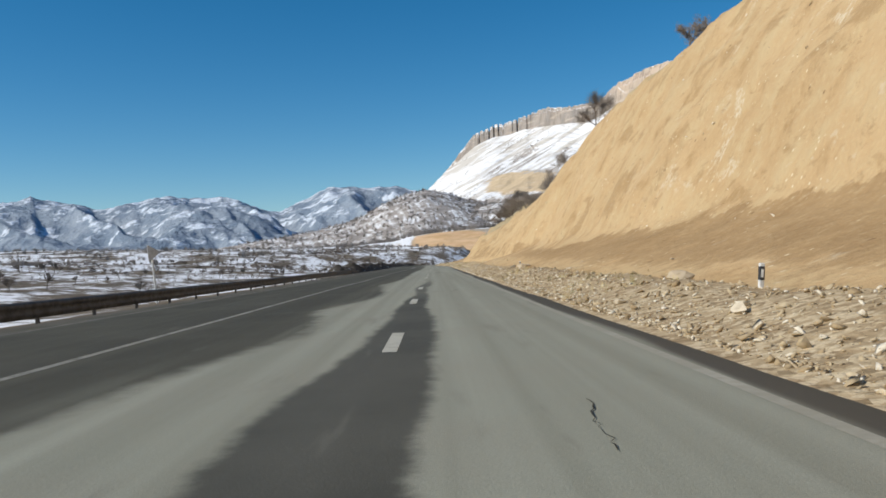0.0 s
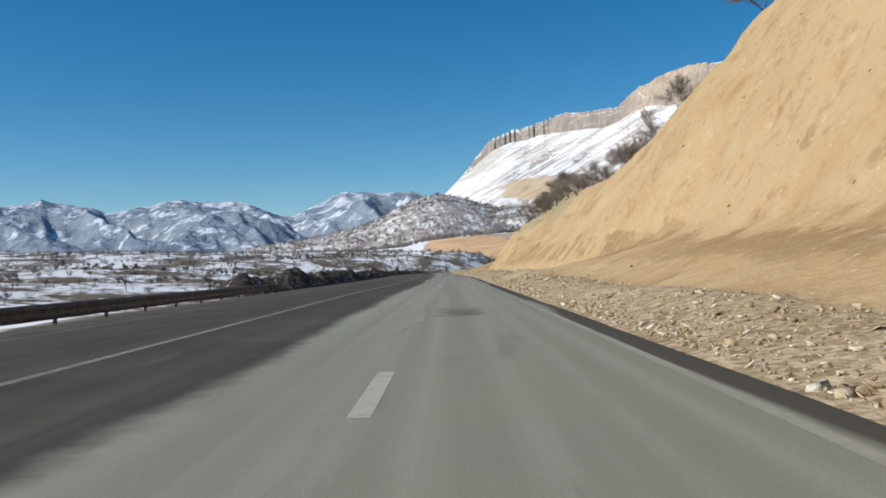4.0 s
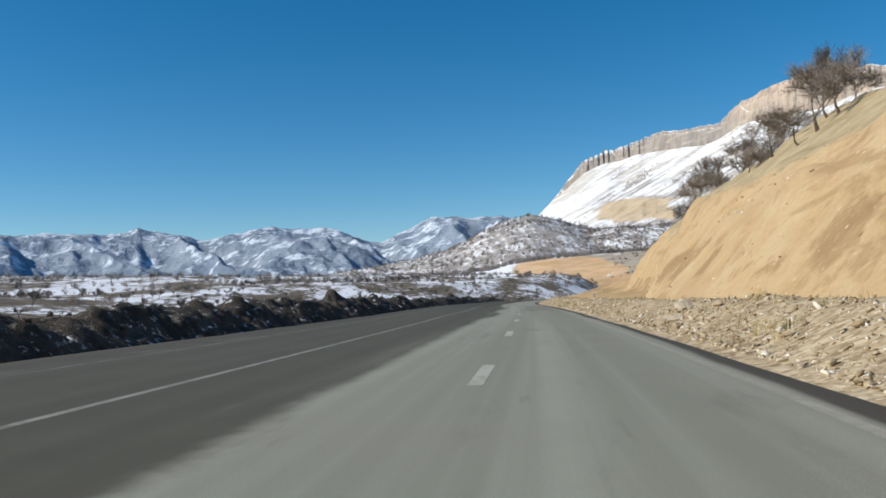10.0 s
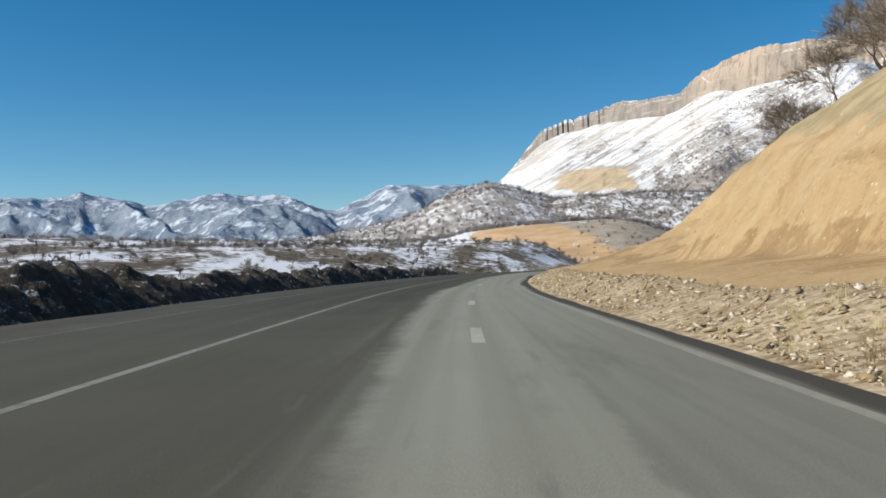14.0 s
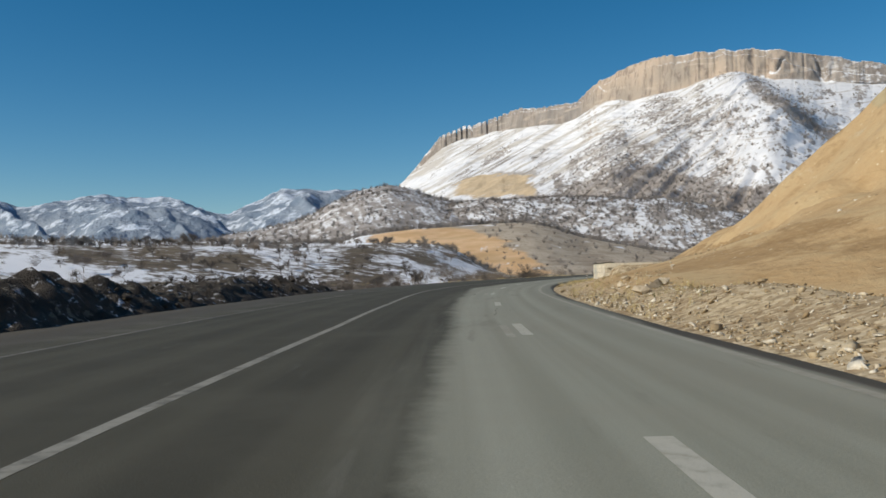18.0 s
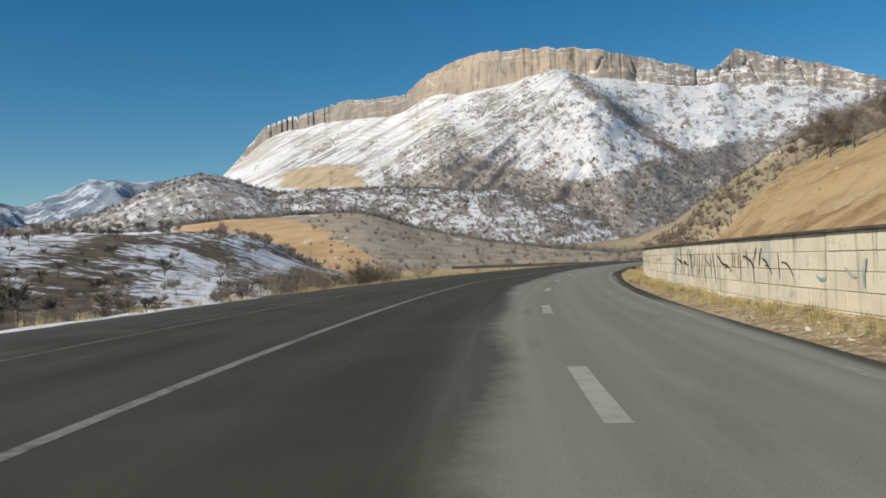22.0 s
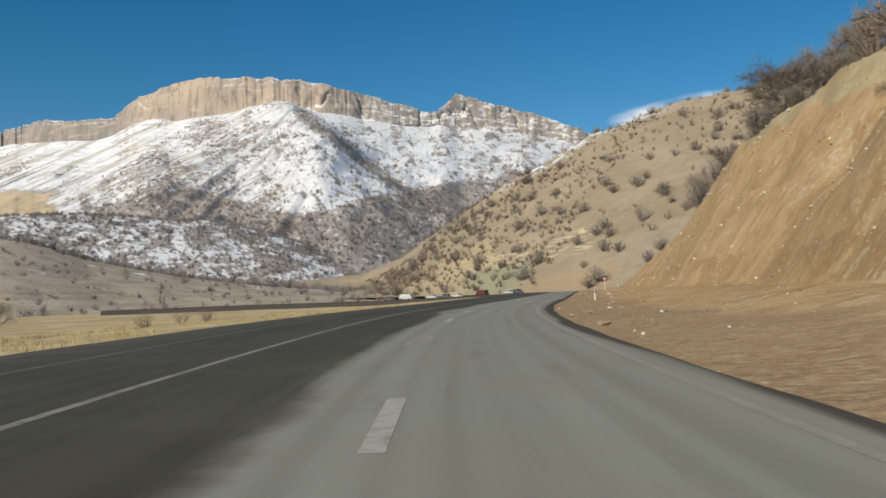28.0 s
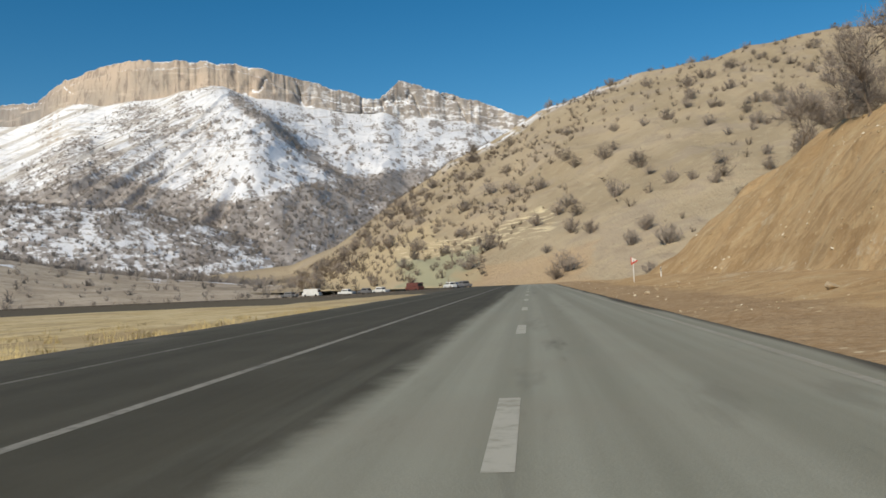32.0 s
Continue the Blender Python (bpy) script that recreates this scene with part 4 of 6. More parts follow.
# right-hand side: verge, cut face, hillside
WALL = [(340, 7.0), (369, 6.1), (376, 5.5), (384, 4.9), (396, 4.4), (420, 4.15), (432, 4.45), (445, 4.95), (458, 5.6), (470.4, 6.35), (500, 8)]
TOE = [(-80, 14.5), (60, 14.34), (100, 14.3), (120, 13.92), (135, 11.29), (150, 9.58), (165, 8.2), (180, 8.2), (195, 8.19), (210, 8.15), (225, 8.2), (240, 10.14), (255, 13.05), (270, 15.58), (285, 15.3), (300, 16.25), (315, 16.31), (330, 16.3), (355, 15.1), (370, 12.29), (385, 10.14), (400, 9.4), (420, 9.16), (440, 9.53), (460, 9.84), (475, 9.93), (490, 10.22), (510, 12.81), (535, 15.23), (560, 13.62), (590, 13.4), (620, 14.53), (650, 13.07), (690, 22), (720, 60), (900, 60)]
FACE = [(-80, 20), (60, 20), (100, 20), (120, 21.54), (135, 20.08), (150, 15.91), (165, 10.73), (180, 7.79), (195, 7.03), (210, 8.3), (225, 6.69), (240, 7.09), (255, 7.81), (270, 10.54), (285, 6.97), (300, 8.69), (315, 8.83), (330, 9.26), (355, 5.24), (370, 5.27), (385, 1), (400, 5.28), (420, 5.98), (440, 6.44), (460, 5.64), (475, 6.59), (490, 6.75), (510, 12.43), (535, 16.78), (560, 13.22), (590, 9.57), (620, 10.76), (650, 11.85), (690, 5), (720, 1), (900, 1)]
RISE = [(-80, 1.75), (60, 1.75), (100, 1.75), (120, 1.63), (135, 1.33), (150, 1.04), (165, 0.95), (180, 0.99), (195, 0.92), (210, 1.05), (225, 1.03), (240, 1.48), (255, 1.79), (270, 1.9), (285, 1.46), (300, 1.49), (315, 1.76), (330, 1.06), (355, 0.54), (370, 0.62), (385, 0.3), (400, 0.3), (420, 0.48), (440, 0.68), (460, 0.65), (475, 0.83), (490, 1.16), (510, 1.41), (535, 1.07), (560, 1.76), (590, 1.31), (620, 1.09), (650, 0.73), (690, 0.69), (720, 0.57), (900, 0.3)]
ABOVE = [(-80, 0.5), (60, 0.53), (100, 0.54), (120, 0.55), (135, 0.55), (150, 0.54), (165, 0.55), (180, 0.59), (195, 0.64), (210, 0.5), (225, 0.58), (240, 0.65), (255, 0.68), (270, 0.6), (285, 0.6), (300, 0.76), (315, 0.71), (330, 0.64), (355, 0.53), (370, 0.9), (385, 0.86), (400, 0.48), (420, 0.53), (440, 0.56), (460, 0.51), (475, 0.5), (490, 0.47), (510, 0.31), (535, 0.39), (560, 0.42), (590, 0.46), (620, 0.45), (650, 0.46), (690, 0.19), (720, 0.1), (900, 0.05)]
STEP = [(-80, 0), (366, 0), (369, 1.15), (470, 1.15), (473, 0), (900, 0)]


def verge_z(s, d):
    """The height of the right-hand ground: verge, cut face and the slope above it."""
    toe, top, rise = lerp_table(s, TOE), lerp_table(s, FACE), lerp_table(s, RISE)
    edge = lerp_table(s, RIGHTEDGE)
    flat = -0.10 + np.clip((d - edge) / 3, 0, 1) * 0.20 + (0.13 * fbm(s, d, 4.0, 3, 3.0) + 0.05) * np.clip((d - edge - 0.4) / 1.5, 0, 1)
    ridge = (0.34 + 0.34 * fbm(s, d, 8, 3, 5.0)) * np.exp(-((d - edge - 2.6) / 1.5) ** 2) * (1 - smooth(335, 360, s))
    up = np.maximum(d - toe, 0) * rise
    n1 = fbm(s, d * 0.6 + up * 0.9, 24, 4, 1.0)
    n2, n3 = fbm(s * 0.7, d * 0.6 + up * 1.1, 7, 3, 2.0), fbm(s * 0.7, d * 0.6 + up * 1.1, 2.8, 2, 7.0)
    n4 = fbm(s * 0.8, d * 0.6 + up, 1.5, 2, 8.0)
    base = ridge + 0.75 * smooth(toe - 6.0, toe, d) * (1 - 0.7 * smooth(120, 150, s) * (1 - smooth(330, 350, s))) * (1 - smooth(350, 372, s) * (1 - smooth(470, 485, s)))
    u = np.maximum(d - toe - 1.5 * n1 * (1 - smooth(340, 370, s) * (1 - smooth(470, 500, s))), 0)
    start = np.minimum(np.where(s < 330, toe - 6.5, toe - 6.5 * (1 - smooth(330, 345, s)) - (toe - edge - 1.5) * smooth(330, 345, s)), toe)
    scree = np.maximum(d - start + 0.8 * fbm(s, d, 12, 3, 23.0), 0) * (0.36 - 0.11 * smooth(150, 200, s) + 0.08 * fbm(s, d, 11, 3, 25.0)) * (1 - smooth(362, 368, s)) * (1 - smooth(118, 150, s) * (1 - 0.6 * smooth(228, 262, s)) * (1 - smooth(335, 350, s)))
    face = np.minimum(u * rise, top) + np.clip(u - top / rise, 0, 14) * lerp_table(s, ABOVE) + np.maximum(u - top / rise - 14, 0) * 0.12
    bulge = 0.05 * top * np.sin(np.pi * np.clip(u * rise / np.maximum(top, 1), 0, 1))
    rough = (1.2 * n1 + 1.2 * n2 + 0.42 * n3 + 0.16 * n4) * smooth(0, 5, u) * (1 - 0.55 * smooth(top * 0.9, top * 1.3, face))
    lift = np.maximum(scree - (base - ridge) - np.minimum(u * rise, 40), 0)
    return flat + lift + base + face + bulge + rough + lerp_table(s, STEP) * smooth(0.15, 0.5, d - lerp_table(s, WALL))


# the damper band along the cut's foot
BAND_TOP = [(-80, 5.0), (0, 4.2), (28, 3.4), (40, 3.2), (47, 2.75), (68, 2.7), (75, 2.1), (90, 1.8), (110, 2.4), (130, 3.6), (220, 3.8), (260, 2.9), (900, 2.8)]
BAND_FOOT = [(-80, 0.7), (30, 0.7), (50, 0.9), (75, 0.9), (100, 1.3), (140, 1.6), (240, 1.4), (270, 0.8), (900, 0.8)]
S_CUT = np.arange(-78, 760, 0.6)
D_CUT = np.r_[np.linspace(0, 1, 26) ** 1.15, 1 + np.cumsum(np.r_[np.full(64, 0.027), np.full(30, 0.12)])]
sc = S_CUT[:, None] + 0 * D_CUT[None, :]
ed = lerp_table(sc, RIGHTEDGE) - 0.12
kk = D_CUT[None, :] + 0 * sc
dc = np.where(kk <= 1, ed + (14 - ed) * kk, 14 + (kk - 1) * 18)
cut = road(sc, dc, verge_z(sc, dc))
band_uv = np.stack([cut[..., 2] - lerp_table(sc, BAND_TOP), cut[..., 2] - lerp_table(sc, BAND_FOOT)], -1)
lip_uv = np.stack([cut[..., 2] - np.where(sc < 335, lerp_table(sc, FACE) + 1.2, 13.0), 0 * sc], -1)
tagged(new("cut_slope", grid_mesh("cut_slope", cut, EARTH, np.stack([sc, dc], -1), {"band": band_uv, "lip": lip_uv})), "steep ochre earth cut bank beside the road", "slope", kind="structure")


# left-hand side: verge, scrubland, and the lower straw field further on
def left_z(s, d):
    """d is the distance to the left of the asphalt's edge."""
    n = fbm(s, d, 60, 5, 4.0)
    plateau = -1.5 * smooth(0, 14, d) + 0.092 * np.maximum(d - 25, 0) * np.exp(-np.maximum(d - 25, 0) / 520) + 2.6 * n * smooth(8, 70, d) + 6.0 * smooth(25, 110, d) * smooth(330, 430, s) - 1.6 * smooth(5, 30, d) * smooth(300, 360, s)
    valley = -0.5 * smooth(0, 4, d) - 1.5 * smooth(4, 45, d) + 0.4 * n * smooth(15, 60, d)
    w = smooth(398, 462, s - 1.35 * np.minimum(d, 400))
    return -0.12 + plateau * (1 - w) + valley * w + 0.12 * fbm(s, d, 2.5, 3, 6.0) * smooth(0.4, 2, d)


S_LEFT = np.arange(-78, 684, 3.0)
D_LEFT = np.r_[np.arange(-0.25, 12, 0.8), np.arange(12, 60, 2.5), np.arange(60, 300, 8), np.arange(300, 900, 30)]
sl, dl = np.meshgrid(S_LEFT, D_LEFT, indexing="ij")
dd = lerp_table(sl, LEFTEDGE) - dl
land = road(sl, dd, left_z(sl, dl))
tagged(new("scrubland", grid_mesh("scrubland", land[:, ::-1], LAND, np.stack([sl, dd], -1)[:, ::-1])), "patchy snow over brown scrub soil, dry straw field further on", "land", kind="structure")


def field_height(a, f, r):
    z = -3.0 + 0.3 * fbm(r * np.sin(np.radians(a)), r * np.cos(np.radians(a)), 25, 4, 2.0)
    return z, 0 * f


fc = road(600.0, lerp_table(600.0, LEFTEDGE) + 1.0)
radial("straw_field", (fc[0], fc[1]), np.arange(-46, 75, 1.0), lambda a: 0.5 + 0 * a, lambda a: 420 + 0 * a, np.linspace(0, 1, 60) ** 1.5, field_height, STRAWLAND, "dry straw-coloured field in the valley", "field")


def knoll_height(a, f, r):
    crest = lerp_table(a, [(-14, 40), (-6, 70), (-1, 96), (0.3, 109), (1.9, 134), (3.8, 150), (5.6, 156), (7.5, 148), (9.8, 130), (14, 104), (22, 60), (34, 30)])
    n = fbm(a * 25, r, 160, 5, 9.0)
    z = -8 + (crest + 8) * np.sin(np.pi / 2 * np.clip(f / 0.62, 0, 1)) ** 1.4 + 14 * n * np.sin(np.pi * f)
    return np.where(f > 0.62, crest * (1 - smooth(0.62, 1.15, f)) + 14 * n * np.sin(np.pi * f), z), 0 * f


radial("wooded_knoll", (20.0, 330.0), np.arange(-14, 34, 0.25), lambda a: 820 + 0 * a, lambda a: 2000 + 0 * a, 60, knoll_height, KNOLL,
       "low snowy knoll covered with bare scrub", "hill", knoll_cover)


def bank_height(a, f, r):
    crest = lerp_table(a, [(-8, 18), (2, 30), (3.6, 35), (7.2, 40), (11, 42), (14.4, 43), (15.5, 42), (16.8, 38), (18.8, 29), (21.5, 21), (23.8, 15), (27.2, 9), (31.5, 3), (44, 0)])
    n = fbm(a * 10, r, 70, 5, 9.0)
    z = -6 + (crest + 6) * smooth(0.0, 0.62, f) + 2.0 * n * smooth(4, 25, crest)
    return np.where(f > 0.62, crest + 26 * (f - 0.62) * smooth(20, 38, crest) + 2.0 * n * smooth(4, 25, crest), z), 0 * f


radial("ochre_hillside", (20.0, 330.0), np.arange(-8, 44, 0.25), lambda a: 430 + 0 * a, lambda a: 950 + 0 * a, 60, bank_height, OCHRE,
       "bare ochre hillside cut into a low snowy ridge", "hill")


HILL_CREST = [(24, 2), (33, 8), (36, 22), (40.2, 58), (44, 84), (48.1, 106), (50, 118), (54.3, 136), (56.9, 146), (61.3, 152), (64.1, 158), (68, 160), (72, 160), (100, 160)]


def hill_height(a, f, r):
    crest = lerp_table(a, HILL_CREST)
    n = fbm(a * 9, r, 90, 5, 3.0)
    fold = 1 - 2 * np.abs(fbm(a * 9 + 0.4 * r, r * 0.4, 60, 4, 7.0))
    z = -1 + crest * np.clip(f / 0.72, 0, 1) ** 1.1 + (6 * n + 3 * fold) * smooth(0, 0.2, f) * smooth(0, 60, crest)
    return np.where(f > 0.72, crest + (f - 0.72) * 40 + 6 * n, z), 0 * f


def hill_near(a):
    return np.interp(a, [24, 36, 40, 50, 60, 100], [420, 330, 290, 230, 190, 170])


def hill_far(a):
    return np.interp(a, [24, 40, 60, 100], [800, 720, 800, 850])


radial("dry_hill", (140.0, 517.0), np.arange(24, 100, 0.25), hill_near, hill_far, 110, hill_height, DRYHILL, "steep dry straw-coloured hill dotted with bare bushes", "hill")


# ---- paint, cracks ----
def mat_paint(name, wear, c=(0.62, 0.62, 0.58), under=(0.26, 0.25, 0.20)):
    m = Mat(name, 0.75, 0.3)
    p = m.pos()
    w = m.math("ADD", m.math("MULTIPLY", m.noise(p, 5.0, 5, 0.65), 0.6), m.math("MULTIPLY", m.noise(p, 0.7, 4), 0.4))
    m.color(m.mix(m.ramp(w, wear - 0.12, wear + 0.12), c, under))
    m.bump(m.noise(p, 50.0, 3), 0.3, 0.01)
    return m.m


PAINT, PAINT_OLD = mat_paint("road_paint", 0.58, (0.44, 0.435, 0.375)), mat_paint("worn_road_paint", 0.48, (0.37, 0.36, 0.31))
PAINT_LINE = mat_paint("line_paint", 0.55, (0.28, 0.272, 0.235), (0.12, 0.115, 0.095))
PAINT_FAINT = mat_paint("faint_paint", 0.46, (0.25, 0.24, 0.20), (0.10, 0.095, 0.08))
PAINT_EDGE = mat_paint("pale_edge_paint", 0.46, (0.36, 0.35, 0.30), (0.29, 0.28, 0.23))
CRACK = mat_plain("crack_tar", (0.022, 0.021, 0.019), (0.035, 0.033, 0.03), 6.0, 0.9)
ROAD_OB = bpy.data.objects["road"]


def strip(s, d, half, z):
    s, d, half = np.broadcast_arrays(np.asarray(s, float), np.asarray(d, float), np.asarray(half, float))
    return np.stack([road(s, d - half, z), road(s, d + half, z)], 1)


def lone_line(name, table, half, mat, s0, s1, label):
    s = np.arange(s0, s1, 2.0)
    d = lerp_table(s, table)
    part(name, grid_mesh(name, strip(s, d, half, 0.0025), mat), None, ROAD_OB, label)


lone_line("solid_line", SOLID, 0.075, PAINT_LINE, -76, 860, "white painted solid line")
lone_line("edge_line", LEFTLINE, 0.06, PAINT_FAINT, -76, 860, "faded white edge line")
lone_line("edge_line", RIGHTLINE, 0.07, PAINT_EDGE, -76, 700, "faded white edge line")


def dash(s, d, half, mat, length=3.0):
    ss = np.linspace(s, s + length, 6)
    part("dash", grid_mesh("dash", strip(ss, d, half, 0.0025), mat), None, ROAD_OB, "white painted lane dash" if mat is PAINT else "worn white lane dash")


DASH_S = [(-7, 0.0), (0, 0.75), (2, 2.1), (6, 3.2), (9, 4.3), (13, 3.6), (16, 4.9), (19, 5.0), (23, 4.6), (26, 4.2), (29, 4.0), (31, 3.3), (34, 1.5), (38, -0.3), (42, 0.3), (46, -0.1), (70, -0.1)]
DASH_D = [(-7, 0.0), (25, 0.0), (27, -0.15), (28, -0.4), (31, -0.35), (34, -0.25), (36, 0.05), (39, -0.1), (41, -0.37), (43, -0.31), (46, 0.05), (70, 0.0)]
for k in range(-7, 70):
    s = 10.2 + 12 * k + float(lerp_table(k, DASH_S))
    if s > 850:
        break
    side = float(lerp_table(k, DASH_D))
    old = k in (3, 6, 7, 8, 10, 12, 18, 22, 24, 41)
    side += 0.05 if k == 28 else 0.0
    dash(s, side, 0.075 if k == 28 else 0.10, PAINT_OLD if old else PAINT)
    if k in (26, 28, 29, 41):
        dash(s - 0.4, side - 0.30, 0.075, PAINT_OLD)

CRACKS = [
    [(6.7, 1.78), (5.7, 1.69), (4.8, 1.61)], [(32.6, 1.34), (30.9, 1.21)], [(38.7, 1.22), (37.2, 1.28)],
    [(96.5, 0.02), (93.5, -0.03), (91.0, 0.05), (88.6, 0.12)], [(109.8, 0.14), (107.1, 0.0), (104.4, -0.12)], [(136.3, 0.2), (123.3, -0.05)], [(157.6, 0.17), (150.2, 0.11)],
    [(169.0, 0.42), (159.0, 0.22)], [(277.6, 0.0), (274.6, -0.19)], [(274.5, -0.41), (273.0, -0.8)], [(305.3, -0.79), (298.5, -0.98)],
    [(336.5, -0.25), (334.1, -0.34), (332.5, -0.36)], [(335.3, -0.11), (334.7, 0.18)], [(351.5, -1.2), (349.0, -1.24)],
    [(369.9, -1.28), (366.1, -1.35)], [(370.1, -0.64), (368.2, -0.68)], [(380.9, -1.13), (375.5, -1.29)],
    [(432.1, -1.09), (427.2, -1.09)], [(464.4, 0.1), (461.1, 0.11)], [(505.8, 1.6), (503.3, 1.62)], [(508.7, 0.14), (506.5, 0.03)],
    [(536.4, -0.4), (534.2, -0.66), (531.5, -0.25)],
]
rng = random.Random(5)


def crack(points):
    """A wandering tar-dark crack along a few points of the road."""
    ss, dd_ = [], []
    for (s0, d0), (s1, d1) in zip(points, points[1:]):
        n = max(4, int(abs(s1 - s0) / 0.11))
        for i in range(n):
            f = i / n
            ss.append(s0 + (s1 - s0) * f + rng.uniform(-0.03, 0.03))
            dd_.append(d0 + (d1 - d0) * f + rng.uniform(-0.03, 0.03) + 0.03 * math.sin(i * 0.45))
    w = [rng.uniform(0.001, 0.0085) for _ in ss]
    part("crack", grid_mesh("crack", strip(ss, dd_, w, 0.009), CRACK), None, ROAD_OB, "dark winding crack")


for c in CRACKS:
    crack(c)


# ---- stones ----
def rock_mesh(seed, mat, squash=0.6, sub=1):
    bm = bmesh.new()
    r = random.Random(seed)
    sx, sy = r.uniform(0.85, 1.3), r.uniform(0.6, 1.0)
    for _ in range(9 if sub == 1 else 16):
        v = Vector((r.gauss(0, 1), r.gauss(0, 1), r.gauss(0, 1))).normalized() * r.uniform(0.42, 0.55)
        bm.verts.new((v.x * sx, v.y * sy, v.z * squash))
    hull = bmesh.ops.convex_hull(bm, input=bm.verts[:])
    bmesh.ops.delete(bm, geom=[g_ for g_ in hull["geom_interior"] if isinstance(g_, bmesh.types.BMVert)], context="VERTS")
    bmesh.ops.triangulate(bm, faces=bm.faces[:])
    me = bpy.data.meshes.new("rock")
    bm.to_mesh(me)
    bm.free()
    me.materials.append(mat)
    return me


def mat_stone():
    m = Mat("rubble_stone", 0.9, 0.15)
    p = m.pos()
    r = m.node("ShaderNodeNewGeometry").outputs["Random Per Island"]
    c = m.mix(m.ramp(r, 0.0, 1.0), (0.36, 0.27, 0.16), (0.62, 0.52, 0.36))
    c = m.mix(m.ramp(r, 0.66, 0.8), c, (0.74, 0.68, 0.56))
    c = m.mix(m.ramp(m.noise(p, 7.0, 4), 0.45, 0.75, 0.0, 0.6), c, (0.25, 0.18, 0.10))
    m.color(c)
    m.bump(m.noise(p, 16.0, 4), 0.6, 0.03)
    return m.m


def mat_loose():
    m = Mat("loose_stone", 0.9, 0.15)
    p = m.pos()
    c = m.mix(m.rand(), (0.42, 0.33, 0.22), (0.66, 0.58, 0.45))
    c = m.mix(m.ramp(m.noise(p, 7.0, 4), 0.45, 0.75, 0.0, 0.6), c, (0.27, 0.20, 0.12))
    m.color(c)
    m.bump(m.noise(p, 16.0, 4), 0.6, 0.03)
    return m.m


def mat_heap():
    m = Mat("shaded_dump_soil", 0.95, 0.1)
    p = m.pos()
    # soil is darkened: the shade on the heaps' road side is in its colour
    c = m.mix(m.ramp(m.noise(p, 1.2, 5), 0.35, 0.65), (0.055, 0.048, 0.041), (0.105, 0.091, 0.076))
    c = m.mix(m.ramp(m.noise(p, 5.0, 5), 0.5, 0.75, 0.0, 0.8), c, (0.05, 0.043, 0.037))
    nz = m.sep(m.node("ShaderNodeNewGeometry").outputs["Normal"])[2]
    c = m.mix(m.math("MULTIPLY", m.ramp(m.noise(p, 2.6, 6, 0.7), 0.55, 0.64), m.ramp(m.noise(p, 0.25, 3), 0.42, 0.58)), c, (0.22, 0.205, 0.165))
    snow = m.math("MULTIPLY", m.ramp(m.noise(p, 2.4, 6, 0.7), 0.58, 0.64), m.math("MULTIPLY", m.ramp(nz, 0.55, 0.85), m.ramp(m.noise(p, 0.3, 3), 0.42, 0.56)))
    m.color(m.mix(snow, c, (0.84, 0.86, 0.90)))
    m.bump(m.math("ADD", m.noise(p, 4.0, 5), m.noise(p, 16.0, 3)), 0.8, 0.12)
    return m.m


STONE, LOOSE, HEAPSOIL = mat_stone(), mat_loose(), mat_heap()


def joined(name, templates, places, mat, label, cat, shade=False):
    """Many small pieces as one mesh: places are rows of template number and a 4x4 matrix."""
    vs, fs, base = [], [], 0
    data = []
    for t in templates:
        me = t
        v = np.empty(len(me.vertices) * 3)
        me.vertices.foreach_get("co", v)
        me.calc_loop_triangles()
        data.append((np.c_[v.reshape(-1, 3), np.ones(len(me.vertices))], np.array([tuple(q.vertices) for q in me.loop_triangles])))
    for k, mtx in places:
        v, f = data[k]
        vs.append(v @ np.asarray(mtx).T[:, :3])
        fs.append(f + base)
        base += len(v)
    v, f = np.concatenate(vs), np.concatenate(fs)
    me = bpy.data.meshes.new(name)
    n = f.shape[1]
    me.vertices.add(len(v))
    me.vertices.foreach_set("co", v.reshape(-1).astype(np.float32))
    me.loops.add(f.size)
    me.loops.foreach_set("vertex_index", f.reshape(-1).astype(np.int32))
    me.polygons.add(len(f))
    me.polygons.foreach_set("loop_start", np.arange(0, f.size, n, dtype=np.int32))
    me.polygons.foreach_set("loop_total", np.full(len(f), n, dtype=np.int32))
    me.update(calc_edges=True)
    me.materials.append(mat)
    return tagged(new(name, me), label, cat, kind="stuff")


def turned(x, y, z, size, r, flat=1.0):
    return pose(x, y, z, r.uniform(-45, 45), r.uniform(-45, 45), r.uniform(0, 360)) @ Matrix.Diagonal((size, size, size * flat, 1))


ROCKS = [rock_mesh(i, STONE, 0.42) for i in range(8)]
r = random.Random(11)
rubble = []
gen = np.random.default_rng(3)
N = 90000
s_ = gen.uniform(-30, 690, N)
edge_, toe_ = lerp_table(s_, RIGHTEDGE), lerp_table(s_, TOE)
walled, early = (s_ > 366) & (s_ < 472), s_ < 348
f_ = np.where(early, gen.random(N) ** 2.0, gen.random(N) ** 1.1)
wide_ = np.where(walled, lerp_table(s_, WALL) - 0.4 - edge_, np.where(early, 4.6, toe_ - edge_)) - 0.3
d_ = edge_ + 0.3 + wide_ * f_
clump = fbm(s_, d_, 6.0, 3, 21.0) + np.where(early, 0.12, -0.05) - 0.12 * smooth(120, 150, s_) * (1 - smooth(150, 190, s_)) - 0.45 * smooth(0.6, 1.0, f_)
keep = (gen.random(N) < np.where(walled, 0.10, np.where(early, 1.0, np.where(s_ < 500, 0.35, 0.09)))) & (gen.random(N) < smooth(-0.35, 0.15, clump))
size_ = 0.04 + 0.085 * gen.random(N) ** 2 + 0.20 * gen.random(N) ** 14
z_ = verge_z(s_, d_)
q_ = road(s_, d_, z_ + size_ * 0.12)
